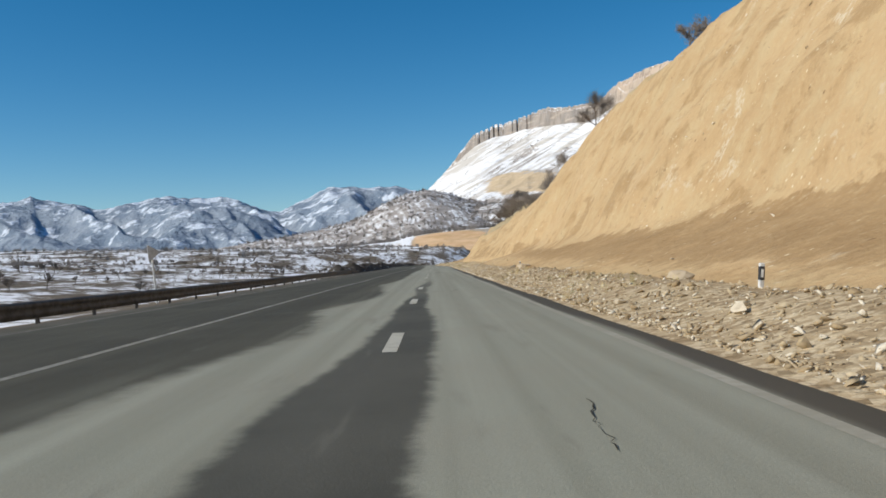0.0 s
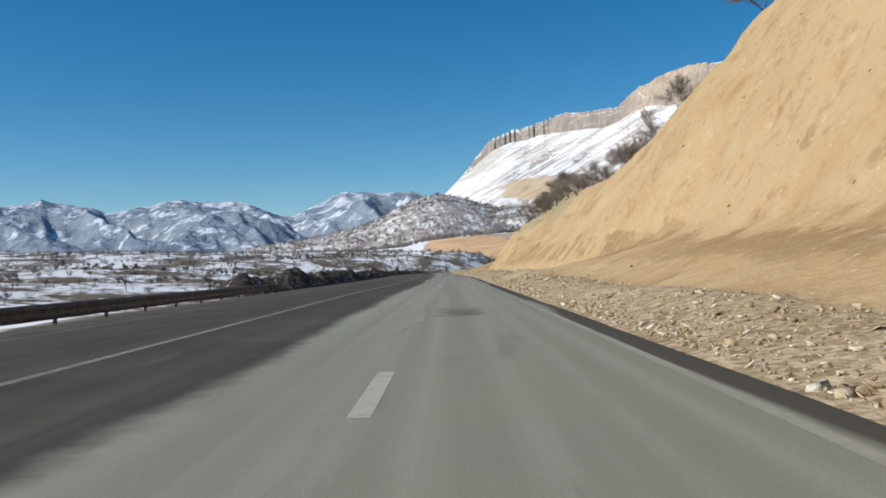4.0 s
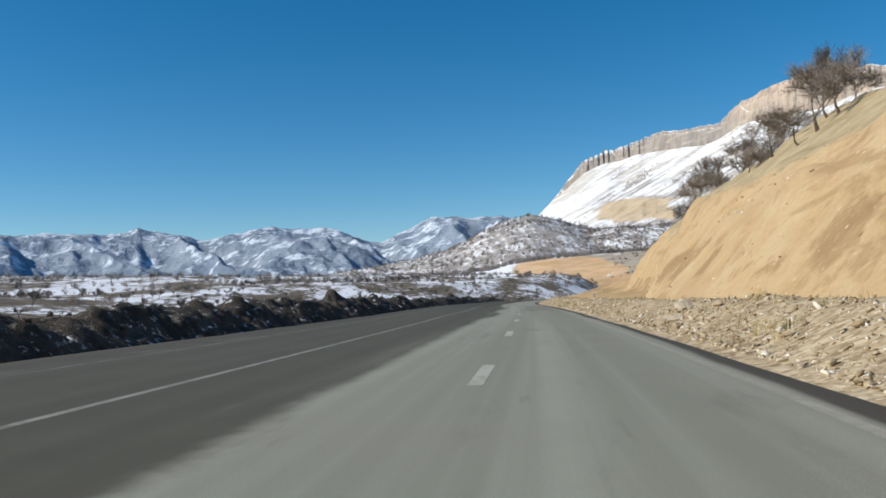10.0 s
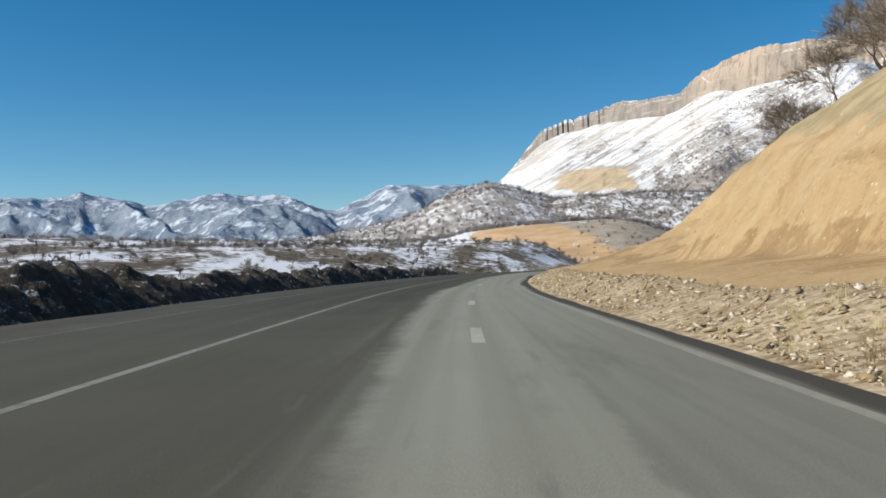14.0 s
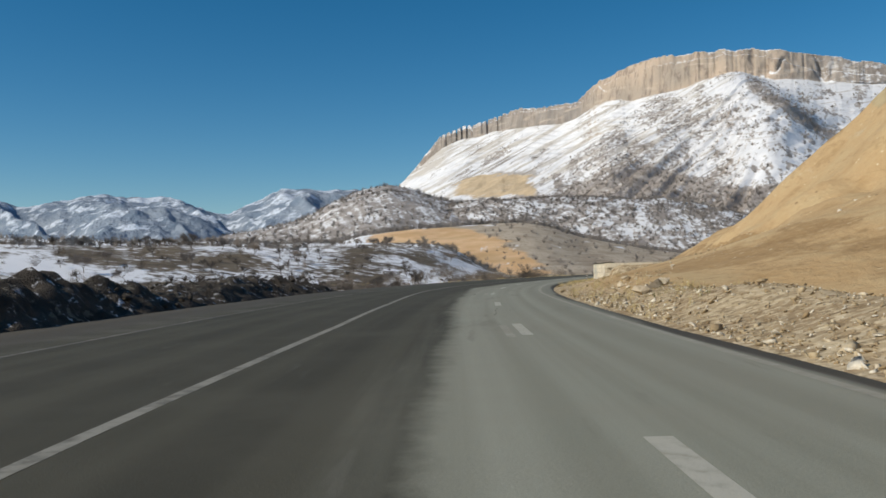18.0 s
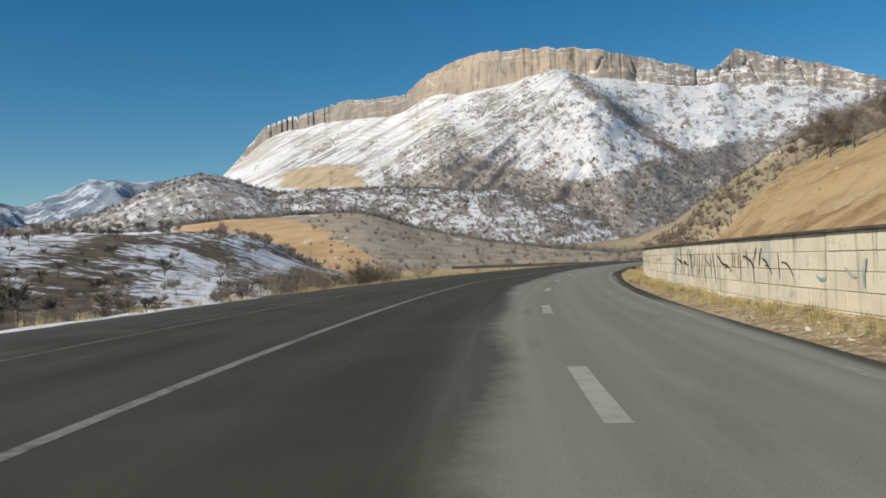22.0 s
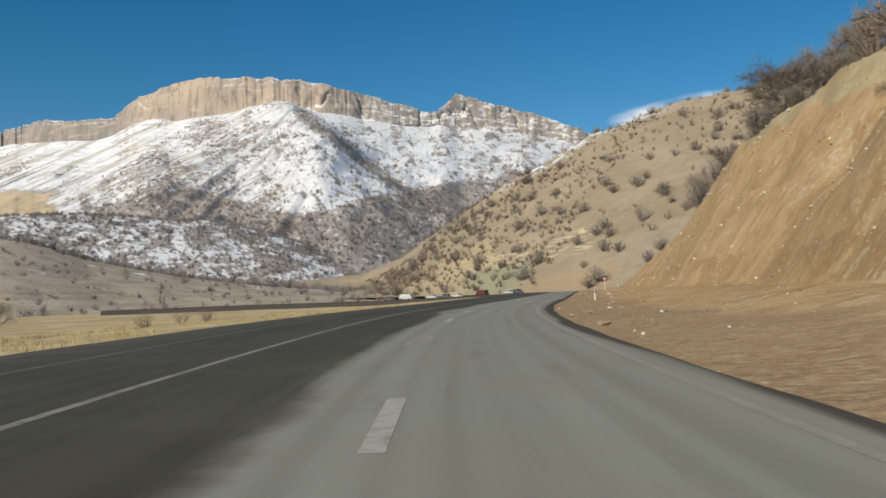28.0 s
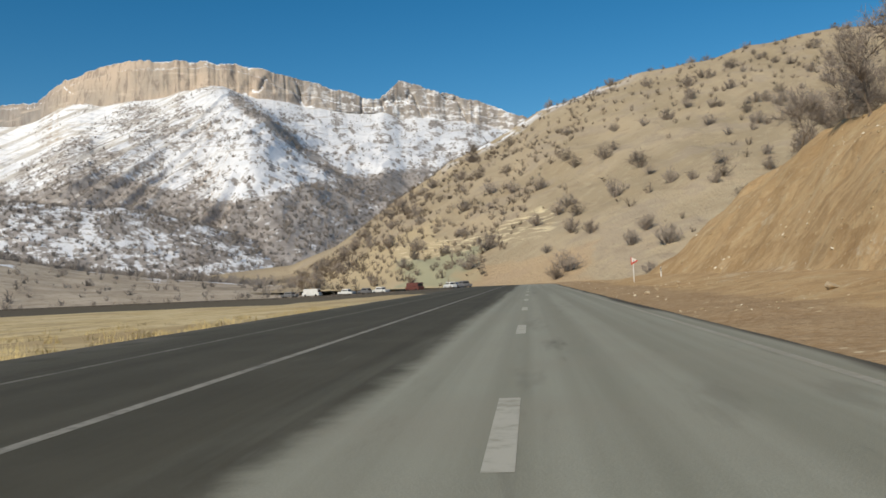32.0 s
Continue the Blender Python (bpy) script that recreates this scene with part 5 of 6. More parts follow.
for i in np.nonzero(keep)[0]:
    rubble.append((r.randrange(8), turned(*q_[i].tolist(), float(size_[i]), r, r.uniform(0.5, 1.0))))
joined("verge_rubble", ROCKS, rubble, STONE, "pale broken rubble strewn along the verge", "rubble")
chips = []
for i in range(7000):
    s = r.choice((r.uniform(-20, 680), r.uniform(480, 640)))
    toe, top, rise = (float(lerp_table(s, t)) for t in (TOE, FACE, RISE))
    d = toe + r.random() * (top / max(rise, 0.3)) * (1.0 if s < 470 else 1.6)
    if float(fbm(s, d * 1.6, 9.0, 2, 31.0)) < (0.05 if s < 480 else -0.1):
        continue
    size = (0.08 if s < 480 else 0.09) + (0.28 if s < 480 else 0.42) * r.random() ** 4
    z = float(verge_z(np.array(s), np.array(d)))
    chips.append((r.randrange(8), turned(*road(s, d, z), size, r)))
joined("bank_stones", ROCKS, chips, STONE, "pale stones stuck in the ochre bank", "stones")

LOOSE_ROCKS = [rock_mesh(20 + i, LOOSE, 0.6, 2) for i in range(5)]


def loose_stone(s, d, size, label):
    z = float(verge_z(np.array(s), np.array(d)))
    ob = new("stone", LOOSE_ROCKS[r.randrange(5)])
    ob.matrix_world = pose(*road(s, d, z + 0.18 * size), r.uniform(-8, 8), r.uniform(-8, 8), r.uniform(0, 360)) @ Matrix.Diagonal((size, size, size, 1))
    return tagged(ob, label, "stone", "loose stones on the verge")


for s, d, size in ((113.7, 4.9, 0.28), (112, 6.0, 0.4), (110.5, 4.6, 0.25), (163, 6.0, 0.5), (196, 4.6, 0.55), (198.5, 5.3, 0.7), (195, 5.6, 0.45), (338, 4.3, 0.6), (339.5, 4.9, 0.75),
                   (341, 5.5, 0.6), (344, 4.5, 0.5), (347, 5.2, 0.45), (23.5, 7.6, 0.8), (12.5, 5.2, 0.4), (66, 7.5, 0.9), (68, 8.0, 0.8), (70, 7.2, 0.6), (518.4, 5.2, 0.30), (517.9, 4.4, 0.24),
                   (508.9, 4.5, 0.38), (575, 8.6, 0.5), (570, 7.4, 0.35), (585, 9.8, 0.6), (446, 4.3, 0.45), (430, 4.1, 0.35)):
    loose_stone(s, d, size, "pale angular stone lying on the gravel verge")
for i in range(60):
    s = r.uniform(0, 640)
    if 366 < s < 472:
        continue
    d = float(lerp_table(s, RIGHTEDGE)) + r.uniform(0.8, 6.5)
    loose_stone(s, d, r.uniform(0.14, 0.34), "pale angular stone lying on the gravel verge")


# ---- dumped heaps on the left ----
def heap_mesh(seed):
    n, m_ = 46, 30
    x, y = np.meshgrid(np.linspace(-6.5, 6.5, n), np.linspace(-2.6, 2.6, m_), indexing="ij")
    body = np.clip(1 - (x / 6.4) ** 2, 0, 1) ** 0.5 * np.clip(1 - np.abs(y / 2.5) ** 1.6, 0, 1)
    z = 1.75 * body * (1 + 0.45 * fbm(x, y, 3.2, 4, seed)) + (0.42 * fbm(x, y, 1.1, 4, seed + 3) + 0.30 * fbm(x, y, 0.45, 2, seed + 5)) * np.minimum(body * 2.2, 1) - 0.25
    return grid_mesh("heap", np.stack([x, y, z], -1), HEAPSOIL)


HEAPS = [heap_mesh(1.7 * i + 0.3) for i in range(6)]
for i, s in enumerate(np.arange(126, 366, 7.2)):
    d = float(lerp_table(s, LEFTEDGE)) - 2.3 + r.uniform(-0.3, 0.3)
    t2 = road(s + 1, d) - road(s, d)
    ob = new("earth_mound", HEAPS[i % 6])
    k = r.uniform(0.78, 1.08) * (0.8 if s > 345 or s < 135 else 1.0)
    ob.matrix_world = pose(*road(s, d, -0.25), 0, 0, math.degrees(math.atan2(t2[1], t2[0])) + (180 if i % 2 else 0)) @ Matrix.Diagonal((1.0, 1.0, k, 1))
    tagged(ob, "mound of dumped earth with snow caught on it, darkened as in shade", "earth mound", "mounds along the road")
clods = []
HROCKS = [rock_mesh(40 + i, HEAPSOIL) for i in range(6)]
for i in range(5200):
    s = r.uniform(122, 368)
    u = r.random()
    d = float(lerp_table(s, LEFTEDGE)) - 0.35 - 4.4 * u
    body = math.sin(math.pi * min(max((u - 0.02) / 0.96, 0), 1))
    size = 0.07 + 0.34 * r.random() ** 4
    clods.append((r.randrange(6), turned(*road(s, d, -0.12 + 1.15 * body * r.uniform(0.7, 1.05)), size, r)))
joined("heap_clods", HROCKS, clods, HEAPSOIL, "clods and stones lying on the earth heaps, darkened as in shade", "clods")


# ---- guard rail ----
# steel kept dark: the backlit look of the rail is in the colour
STEEL = mat_plain("backlit_rail_steel", (0.10, 0.10, 0.10), (0.06, 0.055, 0.05), 3.0, 0.6, 0.3, 0.2, 0.4)
rail = tagged(new("guard_rail"), "steel guard rail on short posts beside the road, coloured dark as backlit", "guard rail")
RAIL_S = np.arange(-76, 121, 4.0)
prof = [(0.0, 0.08), (0.05, 0.14), (0.05, 0.25), (0.0, 0.32), (0.05, 0.39), (0.05, 0.50), (0.0, 0.56), (-0.012, 0.54), (-0.012, 0.10)]
for s in RAIL_S:
    d = float(lerp_table(s, LEFTEDGE)) - 0.75
    d2 = float(lerp_table(s + 4, LEFTEDGE)) - 0.75
    pts = np.array([[road(a, b + px_, pz - 0.05) for px_, pz in prof] for a, b in ((s, d), (s + 2, (d + d2) / 2), (s + 4.1, d2))])
    part("rail", grid_mesh("rail", pts, STEEL), None, rail)
    bm = box(bmesh.new(), (0.10, 0.12, 0.8), (0, 0, 0.1), 0.01)
    p_ = part("post", bm, STEEL, rail)
    p_.location = road(s, d - 0.09)
# added dark strip: stands in for the shaded side of the far bend's bank
far_rail = tagged(new("parapet"), "low dark strip for the shaded bank side along the far bend", "parapet")
BANKSHADE = mat_plain("bank_shade", (0.055, 0.048, 0.042), (0.09, 0.08, 0.07), 1.5, 0.9)
for s in np.arange(722, 866, 6.0):
    pts = np.array([[road(a, -9.6 + o, z) for o, z in ((-0.3, -0.55), (-0.25, 0.12), (-0.2, 0.16), (0.1, 0.16), (0.15, 0.12), (0.18, -0.1))] for a in np.linspace(s, s + 5.96, 4)])
    part("bank_shade_block", grid_mesh("bank_shade_block", pts, BANKSHADE), None, far_rail)


# ---- posts and signs ----
WHITE = mat_plain("white_enamel", (0.72, 0.72, 0.70), (0.58, 0.57, 0.54), 9.0, 0.5, 0.4)
BLACK = mat_plain("black_enamel", (0.025, 0.025, 0.028), (0.045, 0.045, 0.045), 9.0, 0.5, 0.4)
RED = mat_plain("red_enamel", (0.55, 0.06, 0.04), (0.42, 0.05, 0.035), 9.0, 0.5, 0.4)


def marker_post(s, d, lean=(0, 0), tall=0.95, z=None):
    base = tagged(new("marker_post"), "white roadside marker post with a black band", "marker post", "marker posts along the verge")
    part("shaft", box(bmesh.new(), (0.10, 0.10, tall), (0, 0, tall / 2), 0.012), WHITE, base)
    part("band", box(bmesh.new(), (0.108, 0.108, 0.30), (0, 0, tall - 0.21), 0.012), BLACK, base, "black band")
    part("reflector", box(bmesh.new(), (0.012, 0.05, 0.17), (-0.058, 0, tall - 0.21), 0.003), WHITE, base, "white reflector")
    zz = float(verge_z(np.array(s), np.array(d))) if z is None else z
    t2 = road(s + 1, d) - road(s, d)
    base.matrix_world = pose(*road(s, d, zz - 0.08), lean[0], lean[1], math.degrees(math.atan2(t2[1], t2[0])))


for s, d, lean, *deep in ((17.4, 7.4, (4, -3), 0.62), (74, 8.2, (-3, 2), 0.6), (242.5, 6.3, (8, -5), 0.62), (309, 4.3, (-2, 2), 0.58), (379, 4.5, (1, 1), 0.55), (542, 6.9, (-2, 2)), (632.5, 11.7, (0, 3))):
    marker_post(s, d, lean, *(deep or (0.95,)))


def warning_sign(place, yaw, tall, lean=0.0, bare=False):
    base = tagged(new("warning_sign"), "white triangular road sign leaning on a thin post" if bare else "red-edged triangular warning sign on a white post", "road sign")
    bm = bmesh.new()
    bmesh.ops.create_cone(bm, cap_ends=True, segments=10, radius1=0.045, radius2=0.045, depth=tall, matrix=Matrix.Translation((0, 0, tall / 2)))
    part("post", bm, WHITE, base)

    def tri(size, x, thick, mat, name, label):
        b = bmesh.new()
        r_ = size / math.sqrt(3)
        c = Matrix.Translation((x, 0, tall - r_ * 0.55)) @ Matrix.Rotation(radians(90), 4, "Y") @ Matrix.Rotation(radians(180), 4, "Z")
        bmesh.ops.create_cone(b, cap_ends=True, segments=3, radius1=r_, radius2=r_, depth=thick, matrix=c)
        part(name, b, mat, base, label)
    tri(0.75, -0.06, 0.012, WHITE if bare else RED, "border", "plain white plate" if bare else "red border plate")
    if not bare:
        tri(0.50, -0.069, 0.008, WHITE, "face", "white centre")
        b = box(bmesh.new(), (0.006, 0.05, 0.16), (-0.077, 0, tall - 0.26), 0.002)
        part("symbol", b, BLACK, base, "small black symbol")
    base.matrix_world = pose(*place, lean, 0, yaw)


q = road(633.7, 9.5, 0.1)
t2 = road(634.7, 9.5) - road(633.7, 9.5)
warning_sign(q, math.degrees(math.atan2(t2[1], t2[0])), 2.35)
q = road(37.2, -11.6, -0.4)
warning_sign(q, math.degrees(math.atan2((road(38.2, 0) - road(37.2, 0))[1], (road(38.2, 0) - road(37.2, 0))[0])) + 50, 2.7, -5.0, True)


# ---- retaining wall ----
def mat_block():
    m = Mat("wall_block", 0.9, 0.15)
    p = m.pos()
    z = m.sep(p)[2]
    c = m.mix(m.rand(), (0.68, 0.61, 0.48), (0.78, 0.71, 0.57))
    c = m.mix(m.ramp(m.noise(p, 1.2, 5), 0.45, 0.75, 0.0, 0.5), c, (0.50, 0.44, 0.33))
    streak = m.noise(p, 1.0, 4, 0.6, stretch=(3.5, 3.5, 0.25))
    c = m.mix(m.ramp(streak, 0.55, 0.70, 0.0, 0.7), c, (0.24, 0.205, 0.155))
    c = m.mix(m.ramp(m.noise(p, 2.8, 6, 0.7), 0.56, 0.68, 0.0, 0.55), c, (0.36, 0.31, 0.235))
    c = m.mix(m.math("MULTIPLY", m.ramp(m.noise(p, 0.35, 4), 0.56, 0.64), 0.45), c, (0.42, 0.47, 0.45))
    m.color(c)
    m.bump(m.noise(p, 22.0, 5), 0.5, 0.02)
    return m.m


BLOCK = mat_block()
MORTAR = mat_plain("wall_mortar", (0.56, 0.49, 0.37), (0.44, 0.38, 0.28), 5.0, 0.95)
COPING = mat_plain("dark_coping", (0.075, 0.06, 0.045), (0.13, 0.105, 0.08), 3.0, 0.95)
wall = tagged(new("retaining_wall"), "cream block retaining wall with dark coping and sprayed paint", "wall", kind="structure")
W0, W1, COURSE = 369.0, 470.4, 0.325


def along(s, o, z=0.0):
    """A place o metres behind the wall's face line."""
    return road(s, o + lerp_table(s, WALL), z)


core_s = np.arange(W0, W1 + 0.4, 1.6)
core = np.array([[along(a, o, z) for o, z in ((-0.105, -0.4), (-0.105, 1.40), (0.5, 1.40), (0.5, -0.4))] for a in core_s])
part("core", grid_mesh("core", core, MORTAR), None, wall, "recessed mortar core")
cap0 = np.array([[along(W0, 0.0, -0.4), along(W0, 0.0, 1.40)], [along(W0, 4.2, -0.4), along(W0, 4.2, 1.40)]])
part("core", grid_mesh("core", cap0, MORTAR), None, wall, "recessed mortar core")
cap1 = np.array([[along(W1, 0.0, -0.4), along(W1, 0.0, 1.40)], [along(W1, 1.6, -0.4), along(W1, 1.6, 1.40)]])
part("core", grid_mesh("core", cap1, MORTAR), None, wall, "recessed mortar core")
BLK = bpy.data.meshes.new("block")
bmb = box(bmesh.new(), (1.46, 0.16, COURSE - 0.014), (0, 0, 0), 0.009)
bmb.to_mesh(BLK)
bmb.free()
BLK.materials.append(BLOCK)


def block(s, d, z, yaw_extra=0.0, length=1.0):
    t2_ = along(s + 0.5, d) - along(s - 0.5, d)
    ob = new("block", BLK)
    ob.parent = wall
    ob.matrix_local = pose(*along(s, d, z), 0, 0, math.degrees(math.atan2(t2_[1], t2_[0])) + yaw_extra) @ Matrix.Diagonal((length, 1, 1, 1))


for row in range(1, 5):
    for k in range(68):
        s = W0 + 0.75 + 1.5 * k + (0.75 if row % 2 else 0)
        if s < W1 - 0.5:
            block(s, -0.045 + rng.uniform(-0.008, 0.008), -0.06 + COURSE * row + 0.0, rng.uniform(-0.4, 0.4))
    if row % 2:
        block(W0 + 0.37, -0.045, -0.06 + COURSE * row, 0.0, 0.48)
    for k in range(2):
        block(W0 - 0.02, 0.75 + 1.5 * k + (0.3 if row % 2 else 0), -0.06 + COURSE * row, 90)
    block(W1 + 0.02, 0.75, -0.06 + COURSE * row, 90)
low = []
for k in range(68):
    s = W0 + 0.75 + 1.5 * k
    t2 = along(s + 0.5, 0.0) - along(s - 0.5, 0.0)
    low.append((0, pose(*along(s, -0.04, -0.06), 0, 0, math.degrees(math.atan2(t2[1], t2[0])))))
lowc = joined("footing_course", [BLK], low, BLOCK, "lowest course of cream blocks", "")
lowc.parent = wall
for k in range(51):
    s = W0 + 1.0 + 2.0 * k
    pts = np.array([[along(a, o, z) for o, z in ((-0.20, 1.40), (-0.21, 1.44), (-0.18, 1.455), (0.55, 1.455), (0.55, 1.40))] for a in (s - 0.995, s, s + 0.995)])
    part("coping_slab", grid_mesh("coping_slab", pts, COPING), None, wall)

# sprayed paint: plain bars of its size and colour
SPRAY_K = mat_plain("black_spray", (0.035, 0.035, 0.038), (0.09, 0.085, 0.08), 7.0, 0.8)
SPRAY_B = mat_plain("blue_spray", (0.16, 0.26, 0.36), (0.30, 0.36, 0.40), 5.0, 0.8)
SPRAY_T = mat_plain("teal_spray", (0.20, 0.36, 0.36), (0.40, 0.46, 0.44), 5.0, 0.8)
SPRAY_G = mat_plain("green_spray", (0.04, 0.25, 0.09), (0.08, 0.33, 0.14), 5.0, 0.8)


def bar(s, z, length, lean, width, mat, curve=0.0):
    """One plain sprayed bar on the wall's face."""
    n = 7
    f = np.linspace(-0.5, 0.5, n)
    a, c = math.cos(radians(lean)), math.sin(radians(lean))
    off = curve * (f * f - 0.08) * length
    x, y = s + f * length * c + off * a, z + f * length * a - off * c
    nx, ny = a * width / 2, -c * width / 2
    w = 1.0 - 0.5 * np.abs(2 * f) ** 2
    face = -0.142
    pts = np.stack([np.array([along(u, face, v) for u, v in zip(x - nx * w, np.clip(y - ny * w, 0.06, 1.37))]),
                    np.array([along(u, face, v) for u, v in zip(x + nx * w, np.clip(y + ny * w, 0.06, 1.37))])], 1)
    part("spray_bar", grid_mesh("spray_bar", pts, mat), None, wall, "sprayed paint bar")


g = random.Random(4)


def tag_run(s0, s1, z, tall, mat, n, wid=0.05):
    for i in range(n):
        s = s0 + (s1 - s0) * (i + g.random() * 0.8) / n
        bar(s, z + g.uniform(-0.12, 0.12), tall * g.uniform(0.45, 1.1), g.choice((-12, 8, 25, -30, 70, 85)), wid * g.uniform(0.7, 1.3), mat, g.uniform(-0.7, 0.7))


tag_run(371, 373, 0.8, 0.5, SPRAY_K, 4)
tag_run(374, 377, 0.75, 0.6, SPRAY_B, 6)
tag_run(377.5, 381, 0.7, 0.55, SPRAY_K, 5)
tag_run(376, 383, 0.75, 0.45, SPRAY_T, 9, 0.08)
tag_run(383, 389, 0.75, 0.6, SPRAY_K, 9)
tag_run(386, 395, 0.65, 0.5, SPRAY_T, 12, 0.09)
tag_run(396, 402, 0.8, 0.75, SPRAY_K, 10)
tag_run(398, 401, 1.0, 0.55, SPRAY_K, 6)
tag_run(402, 410, 0.85, 0.9, SPRAY_K, 20, 0.06)
tag_run(404, 411, 0.55, 0.5, SPRAY_T, 8, 0.08)
tag_run(414, 417, 0.85, 0.5, SPRAY_K, 5)
tag_run(419, 429, 0.85, 0.75, SPRAY_K, 22)
tag_run(420, 430, 1.15, 0.35, SPRAY_K, 12, 0.04)
tag_run(421, 428, 0.7, 0.5, SPRAY_T, 8, 0.06)
tag_run(433.5, 438, 0.85, 0.6, SPRAY_K, 7)
bar(427.5, 0.75, 0.5, 75, 0.14, SPRAY_G, 0.3)
bar(433, 0.75, 1.6, 88, 0.10, SPRAY_B)
bar(432.3, 0.75, 0.8, 3, 0.08, SPRAY_B, 0.8)
bar(431.6, 0.75, 0.8, -8, 0.08, SPRAY_B, -0.8)
tag_run(440, 445, 0.8, 0.8, SPRAY_B, 7, 0.10)
bar(447, 0.70, 1.8, 87, 0.12, SPRAY_B)
tag_run(449, 453, 0.85, 0.5, SPRAY_K, 6)
tag_run(456.5, 466.0, 0.85, 0.7, SPRAY_K, 34, 0.065)
for s in (457.6, 459.4, 461.3, 463.2, 464.8):
    bar(s, 0.62, 1.0, 84, 0.07, SPRAY_K, 1.1)
tag_run(467.6, 469.6, 0.75, 0.45, SPRAY_K, 5, 0.04)


# ---- litter ----
RUBBER = mat_plain("tyre_rubber", (0.018, 0.018, 0.018), (0.035, 0.034, 0.033), 6.0, 0.8)
scrap = tagged(new("tyre_scrap"), "torn black strip of tyre rubber lying on the verge", "tyre scrap")
n = 12
xs = np.linspace(-0.9, 0.9, n)
pts = np.stack([np.stack([xs, np.full(n, y_) + 0.08 * np.sin(xs * 3), 0.05 + 0.03 * np.cos(xs * 2.2) + z_], -1) for y_, z_ in ((-0.16, 0), (-0.12, 0.07), (0.10, 0.08), (0.16, 0.0), (0.08, -0.03), (-0.10, -0.03), (-0.16, 0))], 1)
part("tread", grid_mesh("tread", pts, RUBBER), None, scrap)
scrap.matrix_world = pose(*road(445.4, 4.0, 0.02), 0, 0, math.degrees(math.atan2(*(road(446, 4) - road(445, 4))[[1, 0]])) + 12)


# ---- trees and bushes ----
def mat_bark(name, a, b):
    m = Mat(name, 0.95, 0.1)
    p = m.obj()
    m.color(m.mix(m.ramp(m.noise(p, 6.0, 5), 0.35, 0.65), a, b))
    m.bump(m.noise(p, 20.0, 4, stretch=(1, 1, 0.3)), 0.6, 0.03)
    return m.m


BARK, TWIG = mat_bark("bark", (0.10, 0.075, 0.055), (0.20, 0.16, 0.125)), mat_bark("twigs", (0.21, 0.175, 0.148), (0.33, 0.285, 0.245))
BUSHTWIG = mat_bark("bush_twigs", (0.15, 0.12, 0.092), (0.25, 0.205, 0.16))
FARTWIG = mat_bark("grey_twigs", (0.19, 0.168, 0.150), (0.31, 0.28, 0.255))
STRAW = mat_bark("straw_blades", (0.42, 0.33, 0.16), (0.58, 0.48, 0.26))
GREENGRASS = mat_bark("green_blades", (0.13, 0.14, 0.045), (0.25, 0.23, 0.09))


class Sticks:
    """Collects tapered sticks and thin twigs."""
    def __init__(self):
        self.v, self.f = [], []

    def stick(self, a, b, ra, rb, n=5):
        ax = (b - a).normalized()
        u = ax.orthogonal().normalized()
        w = ax.cross(u)
        k = len(self.v)
        for c, rad in ((a, ra), (b, rb)):
            for i in range(n):
                t = 2 * math.pi * i / n
                self.v.append(c + rad * (math.cos(t) * u + math.sin(t) * w))
        for i in range(n):
            j = (i + 1) % n
            self.f.append((k + i, k + j, k + n + j, k + n + i))

    def twig(self, a, b, w):
        ax = (b - a).normalized()
        u = ax.orthogonal().normalized() * w
        k = len(self.v)
        self.v += [a - u, a + u, b]
        self.f.append((k, k + 1, k + 2))

    def mesh(self, name, mat):
        me = bpy.data.meshes.new(name)
        me.from_pydata([tuple(v) for v in self.v], [], self.f)
        me.materials.append(mat)
        me.update()
        return me


def tree_meshes(seed, tall):
    """A bare oak: leaning trunk and limbs, and a crown of fine twigs."""
    r_ = random.Random(seed)
    wood, crown = Sticks(), Sticks()

    def spray(p, d, n, length):
        for _ in range(n):
            e = (d + Vector((r_.gauss(0, 0.55), r_.gauss(0, 0.55), r_.gauss(0.15, 0.45)))).normalized()
            q = p + e * length * r_.uniform(0.5, 1.0)
            crown.twig(p, q, 0.018)
            for _ in range(2):
                m = p.lerp(q, r_.uniform(0.3, 0.9))
                g_ = (e + Vector((r_.gauss(0, 0.7), r_.gauss(0, 0.7), r_.gauss(0.1, 0.6)))).normalized()
                crown.twig(m, m + g_ * length * r_.uniform(0.3, 0.6), 0.014)

    def grow(p, d, length, rad, level):
        segs = 3 if level < 2 else 2
        for i in range(segs):
            d = (d + Vector((r_.gauss(0, 0.22), r_.gauss(0, 0.22), r_.gauss(0.06, 0.12)))).normalized()
            q = p + d * length / segs
            r2 = rad * (1 - 0.22 * (i + 1) / segs * 1.6)
            wood.stick(p, q, rad, max(r2, 0.008), 6 if level == 0 else 4)
            p, rad = q, max(r2, 0.008)
            if level >= 1:
                spray(p, d, 5 if level == 1 else 13, 0.20 * tall)
        if level < 3:
            for _ in range(r_.choice((3, 3, 4)) if level < 2 else 3):
                e = (d + Vector((r_.gauss(0, 0.75), r_.gauss(0, 0.75), r_.gauss(0.12, 0.4)))).normalized()
                grow(p, e, length * r_.uniform(0.75, 1.05), rad * 0.66, level + 1)
    grow(Vector((0, 0, -0.3)), Vector((r_.uniform(-0.3, 0.3), r_.uniform(-0.3, 0.3), 1)).normalized(), tall * 0.24, tall * 0.030, 0)
    return wood.mesh("trunk", BARK), crown.mesh("crown", TWIG)


